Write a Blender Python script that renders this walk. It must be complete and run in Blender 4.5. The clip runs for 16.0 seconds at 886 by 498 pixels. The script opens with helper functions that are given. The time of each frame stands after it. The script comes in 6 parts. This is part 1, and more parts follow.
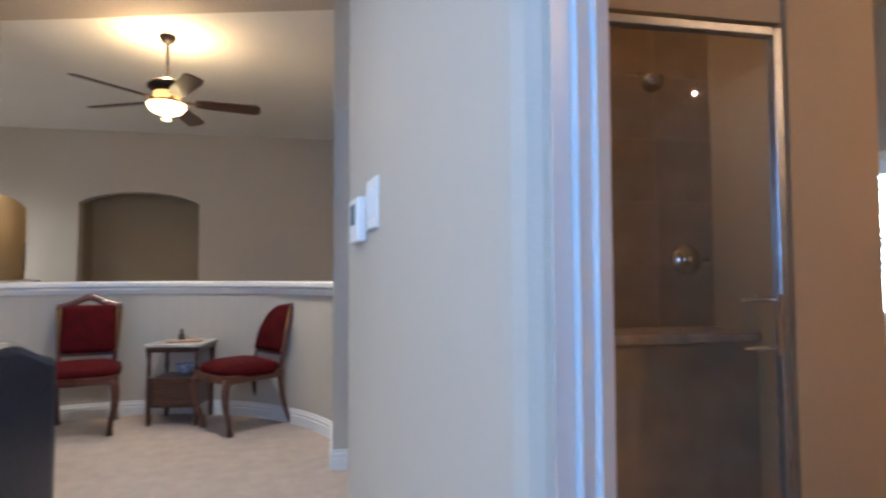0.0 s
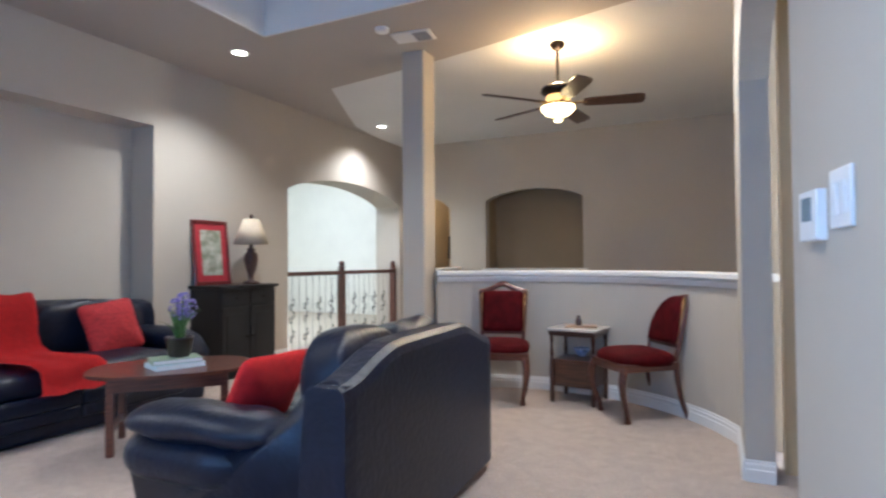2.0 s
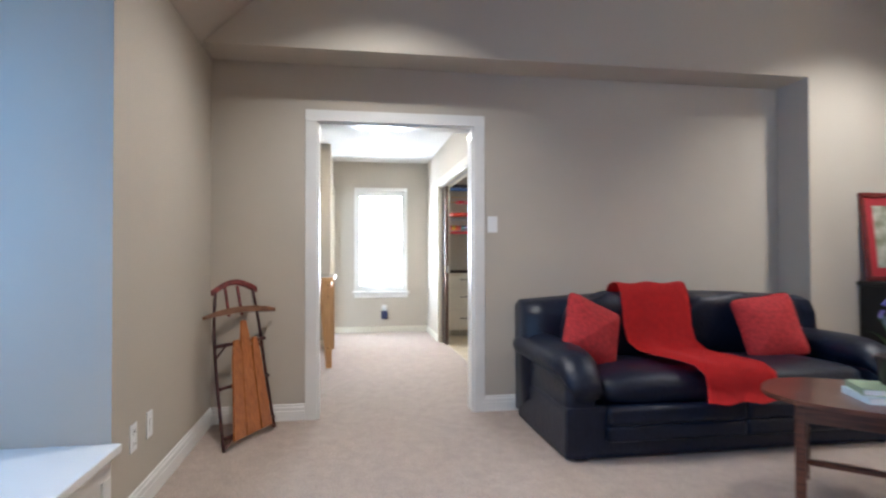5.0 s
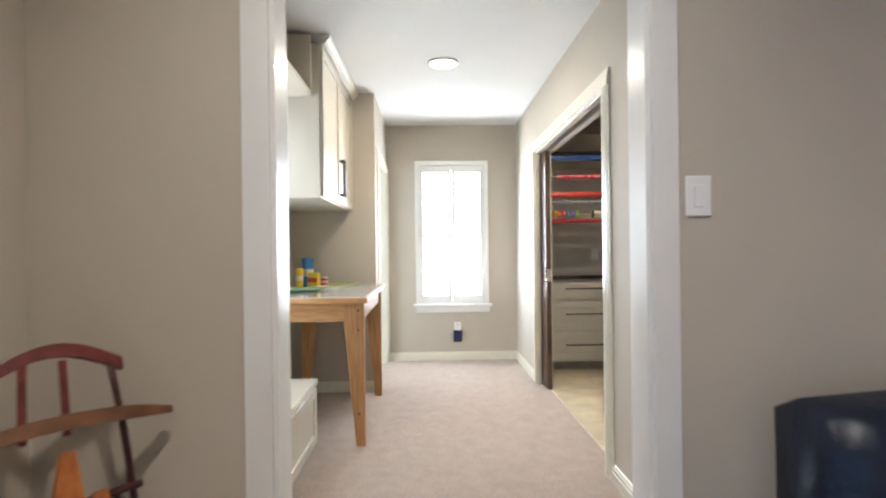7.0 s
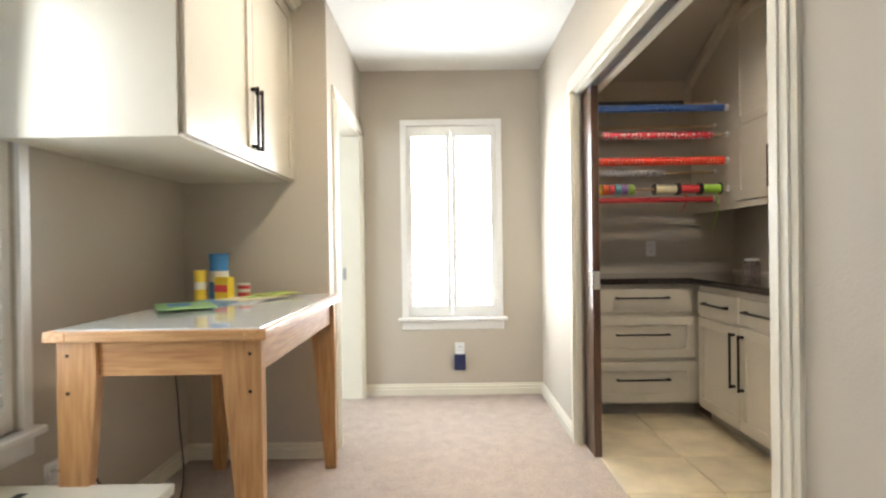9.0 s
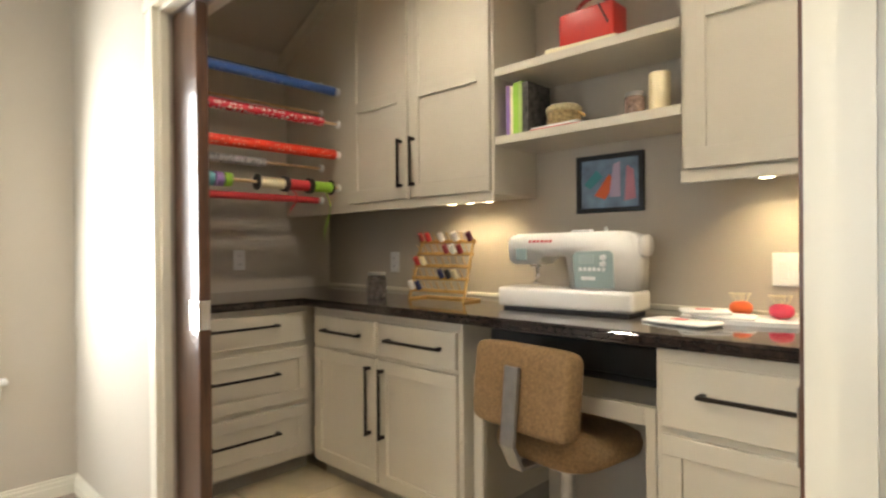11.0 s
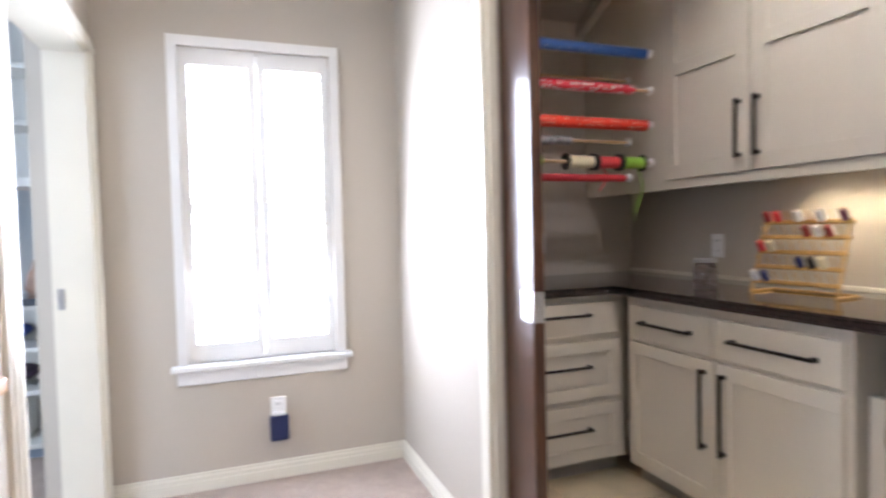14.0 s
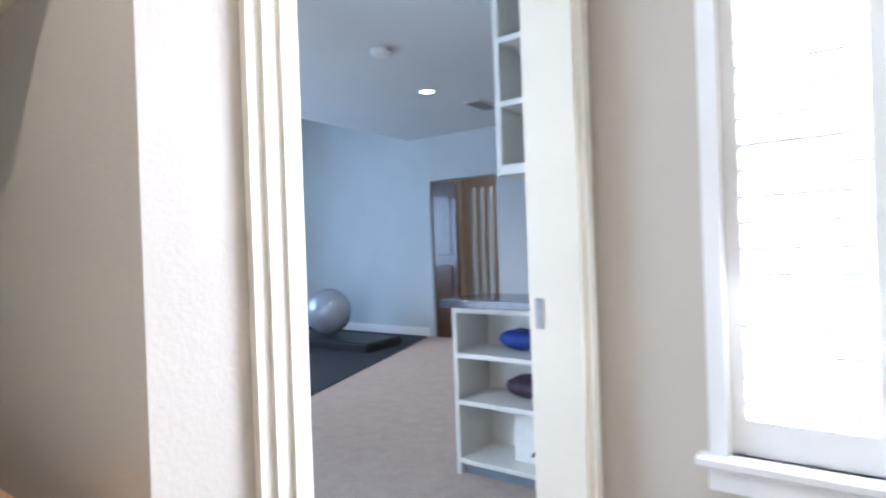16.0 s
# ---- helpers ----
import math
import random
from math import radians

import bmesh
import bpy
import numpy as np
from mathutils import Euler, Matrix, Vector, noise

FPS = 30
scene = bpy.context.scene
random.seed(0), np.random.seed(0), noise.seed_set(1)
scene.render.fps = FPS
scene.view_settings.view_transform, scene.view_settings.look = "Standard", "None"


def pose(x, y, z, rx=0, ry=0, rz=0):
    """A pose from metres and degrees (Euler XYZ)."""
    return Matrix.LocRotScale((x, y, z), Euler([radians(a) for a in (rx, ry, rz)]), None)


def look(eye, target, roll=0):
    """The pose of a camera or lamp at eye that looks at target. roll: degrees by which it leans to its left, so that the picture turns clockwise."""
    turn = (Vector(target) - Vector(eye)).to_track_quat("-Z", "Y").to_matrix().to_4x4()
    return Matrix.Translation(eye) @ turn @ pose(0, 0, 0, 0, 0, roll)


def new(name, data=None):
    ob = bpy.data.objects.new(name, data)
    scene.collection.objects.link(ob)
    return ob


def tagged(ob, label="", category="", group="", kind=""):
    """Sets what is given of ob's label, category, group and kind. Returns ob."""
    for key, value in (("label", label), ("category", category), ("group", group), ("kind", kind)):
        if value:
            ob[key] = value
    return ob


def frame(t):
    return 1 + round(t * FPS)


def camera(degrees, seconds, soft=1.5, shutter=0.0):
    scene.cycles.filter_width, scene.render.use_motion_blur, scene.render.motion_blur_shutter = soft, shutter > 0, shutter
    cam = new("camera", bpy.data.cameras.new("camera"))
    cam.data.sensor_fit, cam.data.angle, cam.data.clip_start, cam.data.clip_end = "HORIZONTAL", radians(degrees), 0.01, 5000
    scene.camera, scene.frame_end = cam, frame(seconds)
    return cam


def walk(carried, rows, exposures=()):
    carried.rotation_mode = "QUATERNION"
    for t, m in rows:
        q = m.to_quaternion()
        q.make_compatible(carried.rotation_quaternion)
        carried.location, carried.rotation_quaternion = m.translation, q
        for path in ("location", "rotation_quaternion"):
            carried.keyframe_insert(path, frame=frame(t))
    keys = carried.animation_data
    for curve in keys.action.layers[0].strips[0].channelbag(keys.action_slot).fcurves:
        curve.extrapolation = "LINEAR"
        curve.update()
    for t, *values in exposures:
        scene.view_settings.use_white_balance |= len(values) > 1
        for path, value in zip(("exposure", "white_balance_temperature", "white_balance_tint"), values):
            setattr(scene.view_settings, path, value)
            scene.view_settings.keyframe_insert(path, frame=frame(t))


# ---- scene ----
cam = camera(76.1, 16.0, 2.3, 0.4)
PATH = [
    (0, (0.012, 0.457, 1.124), (0.385, 2.419, 1.218), -0.2),
    (0.5, (-0.042, 0.425, 1.134), (-0.022, 2.423, 1.217), -0.5),
    (1, (-0.062, 0.448, 1.14), (-0.357, 2.424, 1.217), -0.4),
    (1.5, (-0.122, 0.422, 1.154), (-0.693, 2.338, 1.215), -0.5),
    (2, (-0.131, 0.441, 1.17), (-0.994, 2.244, 1.215), -0.4),
    (2.5, (-0.124, 0.438, 1.178), (-1.261, 2.083, 1.208), -0.2),
    (3, (-0.15, 0.413, 1.178), (-1.509, 1.88, 1.2), -0.1),
    (3.5, (-0.23, 0.422, 1.149), (-1.807, 1.652, 1.181), -0.3),
    (4, (-0.438, 0.433, 1.129), (-2.204, 1.371, 1.165), -0.2),
    (4.5, (-0.735, 0.483, 1.133), (-2.64, 1.091, 1.162), -0.1),
    (5, (-1.174, 0.66, 1.133), (-3.146, 0.992, 1.161), -0.1),
    (5.2, (-1.36, 0.716, 1.14), (-3.344, 0.966, 1.163), -0.0),
    (7.3, (-3.886, 0.947, 1.247), (-5.886, 0.993, 1.243), -0.7),
    (7.5, (-4.095, 0.979, 1.258), (-6.094, 1.028, 1.25), -0.7),
    (8, (-4.545, 1.035, 1.245), (-6.545, 1.037, 1.243), -1.0),
    (8.5, (-4.914, 1.058, 1.234), (-6.913, 1.028, 1.233), -0.9),
    (9, (-5.236, 1.084, 1.181), (-7.236, 1.082, 1.169), -0.8),
    (9.5, (-5.57, 1.063, 1.146), (-7.547, 1.362, 1.119), -0.3),
    (10, (-5.905, 1.066, 1.165), (-7.744, 1.853, 1.141), -0.3),
    (10.2, (-6.029, 1.096, 1.166), (-7.791, 2.041, 1.147), -0.2),
    (12.5, (-6.685, 1.088, 1.305), (-7.579, 2.877, 1.258), -1.8),
    (12.6, (-6.678, 1.082, 1.295), (-7.599, 2.856, 1.238), -1.9),
    (13, (-6.625, 1.051, 1.244), (-7.823, 2.652, 1.192), -2.1),
    (13.5, (-6.545, 1.012, 1.237), (-8.195, 2.14, 1.18), -2.0),
    (14, (-6.752, 1.01, 1.236), (-8.624, 1.708, 1.165), -1.4),
    (14.5, (-7.026, 1.121, 1.222), (-9.017, 1.308, 1.163), -2.0),
    (15, (-7.402, 1.168, 1.183), (-9.375, 0.841, 1.144), -2.5),
    (15.5, (-7.743, 1.194, 1.194), (-9.581, 0.406, 1.173), -2.7),
    (16, (-8.071, 1.069, 1.178), (-9.691, -0.103, 1.173), -2.0),
]
EXPOSURES = [(0, .28, 5500, 10), (2.5, .42, 5280, 10), (5.2, .28, 5650, 10), (7.3, .15, 6050, 10), (8.5, .14, 6350, 10), (10.2, .13, 6600, 10), (12.3, .1, 7200, 10), (13.0, .1, 6600, 14), (13.5, .16, 5950, 20), (14.3, .17, 5650, 18), (16, .10, 5400, 16)]
walk(cam, [(t, look(eye, target, roll)) for t, eye, target, roll in PATH], EXPOSURES)

# ---- world and light ----
world = bpy.data.worlds.new("sky")
scene.world = world
world.use_nodes = True
sky = world.node_tree.nodes.new("ShaderNodeTexSky")
sky.sky_type, sky.sun_disc = 'NISHITA', False
sky.sun_elevation, sky.sun_rotation = radians(42), radians(-80)
bg = world.node_tree.nodes["Background"]
bg.inputs["Strength"].default_value = 0.12
world.node_tree.links.new(sky.outputs["Color"], bg.inputs["Color"])


def lamp(name, kind, loc, power, color=(1, .82, .6), size=0.1, target=None, size_y=0, blend=.6, cone=110):
    d = bpy.data.lights.new(name, kind)
    d.energy, d.color = power, color
    if kind == 'AREA':
        d.size = size
        if size_y:
            d.shape, d.size_y = 'RECTANGLE', size_y
    elif kind == 'SPOT':
        d.shadow_soft_size, d.spot_size, d.spot_blend = size, radians(cone), blend
    elif kind == 'SUN':
        d.angle = size
    else:
        d.shadow_soft_size = size
    ob = new(name, d)
    ob.matrix_world = look(loc, target) if target else Matrix.Translation(loc)
    return ob


WARM, DAY = (1, .78, .52), (.50, .72, 1)
lamp("sun_lamp", 'SUN', (-20, 2, 16), 3.0, (1, .95, .86), radians(.5), (-7.4, .9, 0))
lamp("hall_window_light", 'AREA', (-9.62, 1.15, 1.35), 52, (.90, .95, 1), .66, (-5, 1.15, .45), 1.4)
lamp("dormer_light", 'AREA', (-2.64, -1.22, 1.4), 16, (.26, .54, 1), 1.3, (-2.7, 2, 1.0), 1.3)
lamp("recess_window_light", 'AREA', (-6.76, -.30, 1.45), 10, (.86, .93, 1), .42, (-6.7, 2, 1.3), 1.2)
lamp("bath_window_light", 'AREA', (2.93, 3.42, 1.3), 12, DAY, .7, (.5, 1.2, 1.0), 1.0)
# Added pale blue fill at an unseen opening in the exercise room's south wall.
lamp("exercise_blue_fill", 'AREA', (-11.0, -5.85, 1.5), 85, (.58, .78, 1), 2.2, (-12, 0, 1.0), 1.4)
# Added blue fill from behind the start, with an assumed window out of view.
lamp("game_blue_fill", 'AREA', (-.65, -.2, 1.5), 24, (.22, .50, 1), .9, (-.8, 3, 1.0), 1.1)
lamp("void_light", 'AREA', (-7.6, 7.6, 4.1), 200, (.93, .98, 1), 2.6, (-7.6, 7.6, 0), 2.6)

# ---- materials ----


def mat(name, color, rough=.6, metal=0.0, var=.12, scale=8.0, bump=.0, bscale=120.0, coat=0.0, color2=None, rand=0.0, emit=None, power=0.0, fine=0.0, stretch=None):
    m = bpy.data.materials.new(name)
    m.use_nodes = True
    nt = m.node_tree
    b = nt.nodes["Principled BSDF"]
    b.inputs["Roughness"].default_value = rough
    b.inputs["Metallic"].default_value = metal
    b.inputs["Coat Weight"].default_value = coat
    tc = nt.nodes.new("ShaderNodeTexCoord")
    src = tc.outputs["Object"]
    if stretch:
        mp = nt.nodes.new("ShaderNodeMapping")
        mp.inputs["Scale"].default_value = stretch
        nt.links.new(src, mp.inputs["Vector"])
        src = mp.outputs["Vector"]
    n = nt.nodes.new("ShaderNodeTexNoise")
    n.inputs["Scale"].default_value, n.inputs["Detail"].default_value = scale, 6
    nt.links.new(src, n.inputs["Vector"])
    mix = nt.nodes.new("ShaderNodeMix")
    mix.data_type = 'RGBA'
    c2 = color2 or tuple(max(0, c * (1 - var * 2)) for c in color)
    mix.inputs["A"].default_value, mix.inputs["B"].default_value = (*c2, 1), (*color, 1)
    ramp = nt.nodes.new("ShaderNodeMapRange")
    ramp.inputs["From Min"].default_value, ramp.inputs["From Max"].default_value = .3, .65
    nt.links.new(n.outputs["Fac"], ramp.inputs["Value"])
    nt.links.new(ramp.outputs["Result"], mix.inputs["Factor"])
    out = mix.outputs["Result"]
    if rand:
        oi, hs = nt.nodes.new("ShaderNodeObjectInfo"), nt.nodes.new("ShaderNodeHueSaturation")
        mr = nt.nodes.new("ShaderNodeMapRange")
        mr.inputs["To Min"].default_value, mr.inputs["To Max"].default_value = 1 - rand, 1 + rand
        nt.links.new(oi.outputs["Random"], mr.inputs["Value"])
        nt.links.new(mr.outputs["Result"], hs.inputs["Value"])
        nt.links.new(out, hs.inputs["Color"])
        out = hs.outputs["Color"]
    if fine:
        n3, h3, r3 = nt.nodes.new("ShaderNodeTexNoise"), nt.nodes.new("ShaderNodeHueSaturation"), nt.nodes.new("ShaderNodeMapRange")
        n3.inputs["Scale"].default_value, n3.inputs["Detail"].default_value = bscale, 2
        r3.inputs["From Min"].default_value, r3.inputs["From Max"].default_value = .3, .7
        r3.inputs["To Min"].default_value, r3.inputs["To Max"].default_value = 1 - fine, 1 + fine
        nt.links.new(tc.outputs["Object"], n3.inputs["Vector"])
        nt.links.new(n3.outputs["Fac"], r3.inputs["Value"])
        nt.links.new(r3.outputs["Result"], h3.inputs["Value"])
        nt.links.new(out, h3.inputs["Color"])
        out = h3.outputs["Color"]
    nt.links.new(out, b.inputs["Base Color"])
    if bump:
        n2, bp = nt.nodes.new("ShaderNodeTexNoise"), nt.nodes.new("ShaderNodeBump")
        n2.inputs["Scale"].default_value, n2.inputs["Detail"].default_value = bscale, 4
        nt.links.new(src, n2.inputs["Vector"])
        nt.links.new(n2.outputs["Fac"], bp.inputs["Height"])
        bp.inputs["Strength"].default_value, bp.inputs["Distance"].default_value = bump, .01
        nt.links.new(bp.outputs["Normal"], b.inputs["Normal"])
    if emit:
        b.inputs["Emission Color"].default_value, b.inputs["Emission Strength"].default_value = (*emit, 1), power
    return m


def wood(name, dark, light, rough=.35, coat=.2, scale=3.0, along=0):
    st = [26, 26, 26]
    st[along] = 2.0
    return mat(name, light, rough, 0, 0, scale, .08, 9, coat, dark, .06, stretch=tuple(st))


M_WALL = mat("greige_wall_paint", (.49, .44, .365), .72, 0, .025, 1.3, .10, 170)
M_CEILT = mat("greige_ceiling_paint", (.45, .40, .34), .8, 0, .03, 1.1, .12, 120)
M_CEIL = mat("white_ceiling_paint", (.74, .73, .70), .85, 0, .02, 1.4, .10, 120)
M_TRIM = mat("white_trim_enamel", (.76, .75, .72), .34, 0, .02, 5, .02, 60, .15)
M_CREAM = mat("cream_trim_enamel", (.72, .68, .57), .36, 0, .02, 5, .02, 60, .12)
M_CAB = mat("stone_cabinet_paint", (.60, .55, .45), .38, 0, .025, 4, .03, 80, .12)
M_CARPET = mat("beige_pile_carpet", (.465, .378, .315), .95, 0, .06, 11, .9, 190, 0, fine=.24)
M_TILE = mat("travertine_tile", (.64, .53, .36), .32, 0, .16, 4, .05, 40, .1, rand=.10)
M_GROUT = mat("sand_grout", (.45, .39, .3), .9, 0, .1, 30, .2, 200)
# Black leather; some of the blue window light is put into its base colour.
M_LEATHER = mat("black_leather", (.006, .010, .025), .36, 0, .2, 14, .40, 38, .0)
M_LEATHER.node_tree.nodes["Principled BSDF"].inputs["Specular IOR Level"].default_value = .34
M_REDCLOTH = mat("red_knit_cloth", (.64, .014, .014), .9, 0, .08, 30, .5, 320)
M_REDVELVET = mat("crimson_velvet", (.075, .002, .004), .75, 0, .25, 12, .2, 200)
M_REDVELVET.node_tree.nodes["Principled BSDF"].inputs["Specular IOR Level"].default_value = .1
M_REDPIL = mat("brick_red_textured_fabric", (.46, .022, .026), .85, 0, .22, 45, .5, 240)
M_MAHOG = wood("mahogany_wood", (.045, .014, .009), (.13, .042, .024), .28, .3)
M_WALNUT = wood("walnut_wood", (.03, .012, .008), (.085, .032, .018), .3, .3)
M_PINE = wood("pine_wood", (.38, .18, .065), (.55, .31, .13), .45, .15, along=2)
M_PINEX = wood("pine_board", (.38, .18, .065), (.56, .32, .135), .45, .15, along=0)
M_PINEY = wood("pine_end_board", (.38, .18, .065), (.56, .32, .135), .45, .15, along=1)
M_SLED = wood("orange_varnished_wood", (.26, .075, .018), (.42, .14, .035), .35, .3, along=2)
M_DARKWOOD = wood("espresso_door_wood", (.035, .014, .008), (.10, .042, .022), .28, .35, along=2)
M_BLACKCAB = mat("black_painted_wood", (.007, .006, .006), .5, 0, .2, 6, .05, 50, .05)
M_GRANITE = mat("dark_brown_granite", (.016, .013, .013), .09, 0, .5, 60, .0, 80, .3, (.05, .036, .03))
M_BRONZE = mat("oil_rubbed_bronze", (.022, .016, .013), .38, .7, .2, 20)
M_BRASS = mat("antique_brass", (.35, .22, .09), .3, 1, .1, 20)
M_CHROME = mat("chrome", (.7, .7, .72), .12, 1, .03, 20)
M_STEEL = mat("brushed_steel", (.45, .45, .46), .3, .9, .08, 30)
M_IRON = mat("wrought_iron", (.02, .018, .018), .5, .6, .2, 20)
M_WHITEP = mat("white_plastic", (.80, .80, .79), .35, 0, .01, 10)
M_NAVYP = mat("navy_plastic", (.012, .02, .075), .4, 0, .05, 10)
M_BLACKP = mat("black_plastic", (.012, .012, .013), .45, 0, .1, 20)
M_GREENP = mat("sage_grey_plastic", (.30, .38, .36), .4, 0, .03, 12)
M_PAPER = mat("white_paper", (.80, .80, .78), .8, 0, .03, 12)
M_GLOW = mat("warm_lamp_glass", (.9, .8, .6), .4, 0, 0.02, 8, emit=(1, .70, .30), power=4.5)
M_CAN = mat("lit_lamp_lens", (.9, .85, .75), .4, 0, 0.02, 8, emit=(1, .86, .62), power=14)
M_DOME = mat("lit_dome_glass", (.9, .88, .8), .4, 0, 0.02, 8, emit=(1, .93, .8), power=7)
M_PUCK = mat("lit_puck_lens", (.9, .85, .75), .4, 0, 0.02, 8, emit=(1, .82, .5), power=18)
M_DAYOUT = mat("bright_outdoor_haze", (.9, .95, 1), 1, 0, .02, .6, emit=(.95, .98, 1), power=16)
M_RECOUT = mat("pale_outdoor_haze", (.6, .75, .9), 1, 0, .02, .6, emit=(.80, .91, 1), power=6)
M_BLUEOUT = mat("outdoor_shade", (.5, .7, .9), 1, 0, .02, .6, emit=(.62, .82, 1), power=2.6)
M_SHADE = mat("ivory_lamp_shade", (.66, .56, .40), .85, 0, .04, 40, .1, 300)
M_BATHTILE = mat("tan_shower_tile", (.42, .29, .17), .35, 0, .12, 6, .05, 40, rand=.06)
M_RUBBER = mat("black_rubber_mat", (.014, .015, .02), .7, 0, .15, 40, .2, 300)
M_BALL = mat("silver_vinyl", (.34, .36, .40), .22, .25, .05, 6)
M_TWEED = mat("tan_tweed_upholstery", (.30, .185, .085), .95, 0, .18, 90, .6, 420, fine=.2)
M_TERRA = mat("dark_glazed_pot", (.035, .025, .022), .3, 0, .3, 14, .1, 40)
M_LEAF = mat("green_leaf", (.10, .22, .06), .5, 0, .25, 14)
M_PETAL = mat("lavender_petal", (.34, .28, .66), .6, 0, .2, 30)


def plain(name, color, rough=.5, var=.06, scale=14):
    return mat(name, color, rough, 0, var, scale, .03, 90)


def glass(name, tint=(1, 1, 1), rough=.0):
    m = bpy.data.materials.new(name)
    m.use_nodes = True
    b = m.node_tree.nodes["Principled BSDF"]
    b.inputs["Base Color"].default_value, b.inputs["Roughness"].default_value = (*tint, 1), rough
    b.inputs["Transmission Weight"].default_value, b.inputs["IOR"].default_value = 1, 1.45
    return m


M_GLASS = glass("clear_glass", (.97, .985, .98))

# ---- mesh helpers ----


def part(name, bm, material, parent=None, label="", smooth=False):
    bmesh.ops.recalc_face_normals(bm, faces=bm.faces)
    me = bpy.data.meshes.new(name)
    bm.to_mesh(me)
    bm.free()
    me.materials.append(material)
    if smooth:
        me.polygons.foreach_set("use_smooth", [True] * len(me.polygons))
    ob = new(name, me)
    if parent:
        ob.parent = parent
    if label:
        ob["label"] = label
    return ob


def thing(name, loc, rz, label, category, group=""):
    e = new(name)
    e.matrix_world = pose(*loc, 0, 0, rz)
    e.empty_display_size = .1
    return tagged(e, label, category, group)


def struct(name, bm, material, label="", smooth=False):
    return tagged(part(name, bm, material, None, "", smooth), label, "", "", "structure")


def put(bm, m, verts):
    bmesh.ops.transform(bm, matrix=m, verts=verts)


def box(bm, x0, y0, z0, x1, y1, z1, bev=0.0, seg=1, m=None):
    vs = bmesh.ops.create_cube(bm, size=1)["verts"]
    put(bm, Matrix.LocRotScale(((x0 + x1) / 2, (y0 + y1) / 2, (z0 + z1) / 2), None, (abs(x1 - x0), abs(y1 - y0), abs(z1 - z0))), vs)
    if bev:
        es = list({e for v in vs for e in v.link_edges})
        r = bmesh.ops.bevel(bm, geom=es, offset=bev, segments=seg, profile=.6, affect='EDGES')
        vs = list({v for f in r["faces"] for v in f.verts} | {v for v in vs if v.is_valid})
    if m:
        put(bm, m, vs)
    return vs


def cyl(bm, x, y, z0, z1, r0, r1=None, n=16, m=None):
    r1 = r0 if r1 is None else r1
    vs = bmesh.ops.create_cone(bm, cap_ends=True, segments=n, radius1=r0, radius2=r1, depth=abs(z1 - z0))["verts"]
    put(bm, Matrix.Translation((x, y, (z0 + z1) / 2)), vs)
    if m:
        put(bm, m, vs)
    return vs


def rod(bm, a, b, r, r2=None, n=10):
    a, b = Vector(a), Vector(b)
    d = b - a
    vs = bmesh.ops.create_cone(bm, cap_ends=True, segments=n, radius1=r, radius2=r if r2 is None else r2, depth=d.length)["verts"]
    put(bm, Matrix.Translation((a + b) / 2) @ d.to_track_quat("Z", "Y").to_matrix().to_4x4(), vs)
    return vs


def lathe(bm, prof, n=20, x=0, y=0, z=0):
    rings = []
    for r, h in prof:
        rings.append([bm.verts.new((x + r * math.cos(2 * math.pi * i / n), y + r * math.sin(2 * math.pi * i / n), z + h)) for i in range(n)])
    for a, b in zip(rings, rings[1:]):
        for i in range(n):
            bm.faces.new((a[i], a[(i + 1) % n], b[(i + 1) % n], b[i]))
    bm.faces.new(rings[0][::-1])
    bm.faces.new(rings[-1])
    return [v for r in rings for v in r]


def loft(bm, rings, caps=True):
    rr = [[bm.verts.new(p) for p in r] for r in rings]
    n = len(rr[0])
    for a, b in zip(rr, rr[1:]):
        for i in range(n):
            bm.faces.new((a[i], a[(i + 1) % n], b[(i + 1) % n], b[i]))
    if caps:
        bm.faces.new(rr[0][::-1])
        bm.faces.new(rr[-1])
    return [v for r in rr for v in r]


def puff(bm, sx, sy, sz, p=4.0, q=2.5, n=24, k=12, m=None, lump=0.0, seed=0):
    """A stuffed cushion of full size sx, sy, sz."""
    def pw(v, e):
        return math.copysign(abs(v) ** e, v)
    rows = []
    for j in range(k + 1):
        f = -math.pi / 2 + math.pi * j / k
        f = max(min(f, math.pi / 2 - .02), -math.pi / 2 + .02)
        row = []
        for i in range(n):
            a = 2 * math.pi * i / n
            c = pw(math.cos(f), 2 / q)
            v = Vector((sx / 2 * c * pw(math.cos(a), 2 / p), sy / 2 * c * pw(math.sin(a), 2 / p), sz / 2 * pw(math.sin(f), 2 / q)))
            if lump:
                v += Vector((0, 0, lump * noise.noise(v * 6 + Vector((seed, seed, 0)))))
            row.append(v)
        rows.append(row)
    vs = loft(bm, rows)
    if m:
        put(bm, m, vs)
    return vs


def prism(bm, pts, h0, h1, axis="z"):
    """A polygon in two axes, drawn out along the third."""
    def p(u, v, h):
        return {"z": (u, v, h), "y": (u, h, v), "x": (h, u, v)}[axis]
    a = [bm.verts.new(p(u, v, h0)) for u, v in pts]
    b = [bm.verts.new(p(u, v, h1)) for u, v in pts]
    n = len(pts)
    bm.faces.new(a[::-1])
    bm.faces.new(b)
    for i in range(n):
        bm.faces.new((a[i], a[(i + 1) % n], b[(i + 1) % n], b[i]))
    return a + b


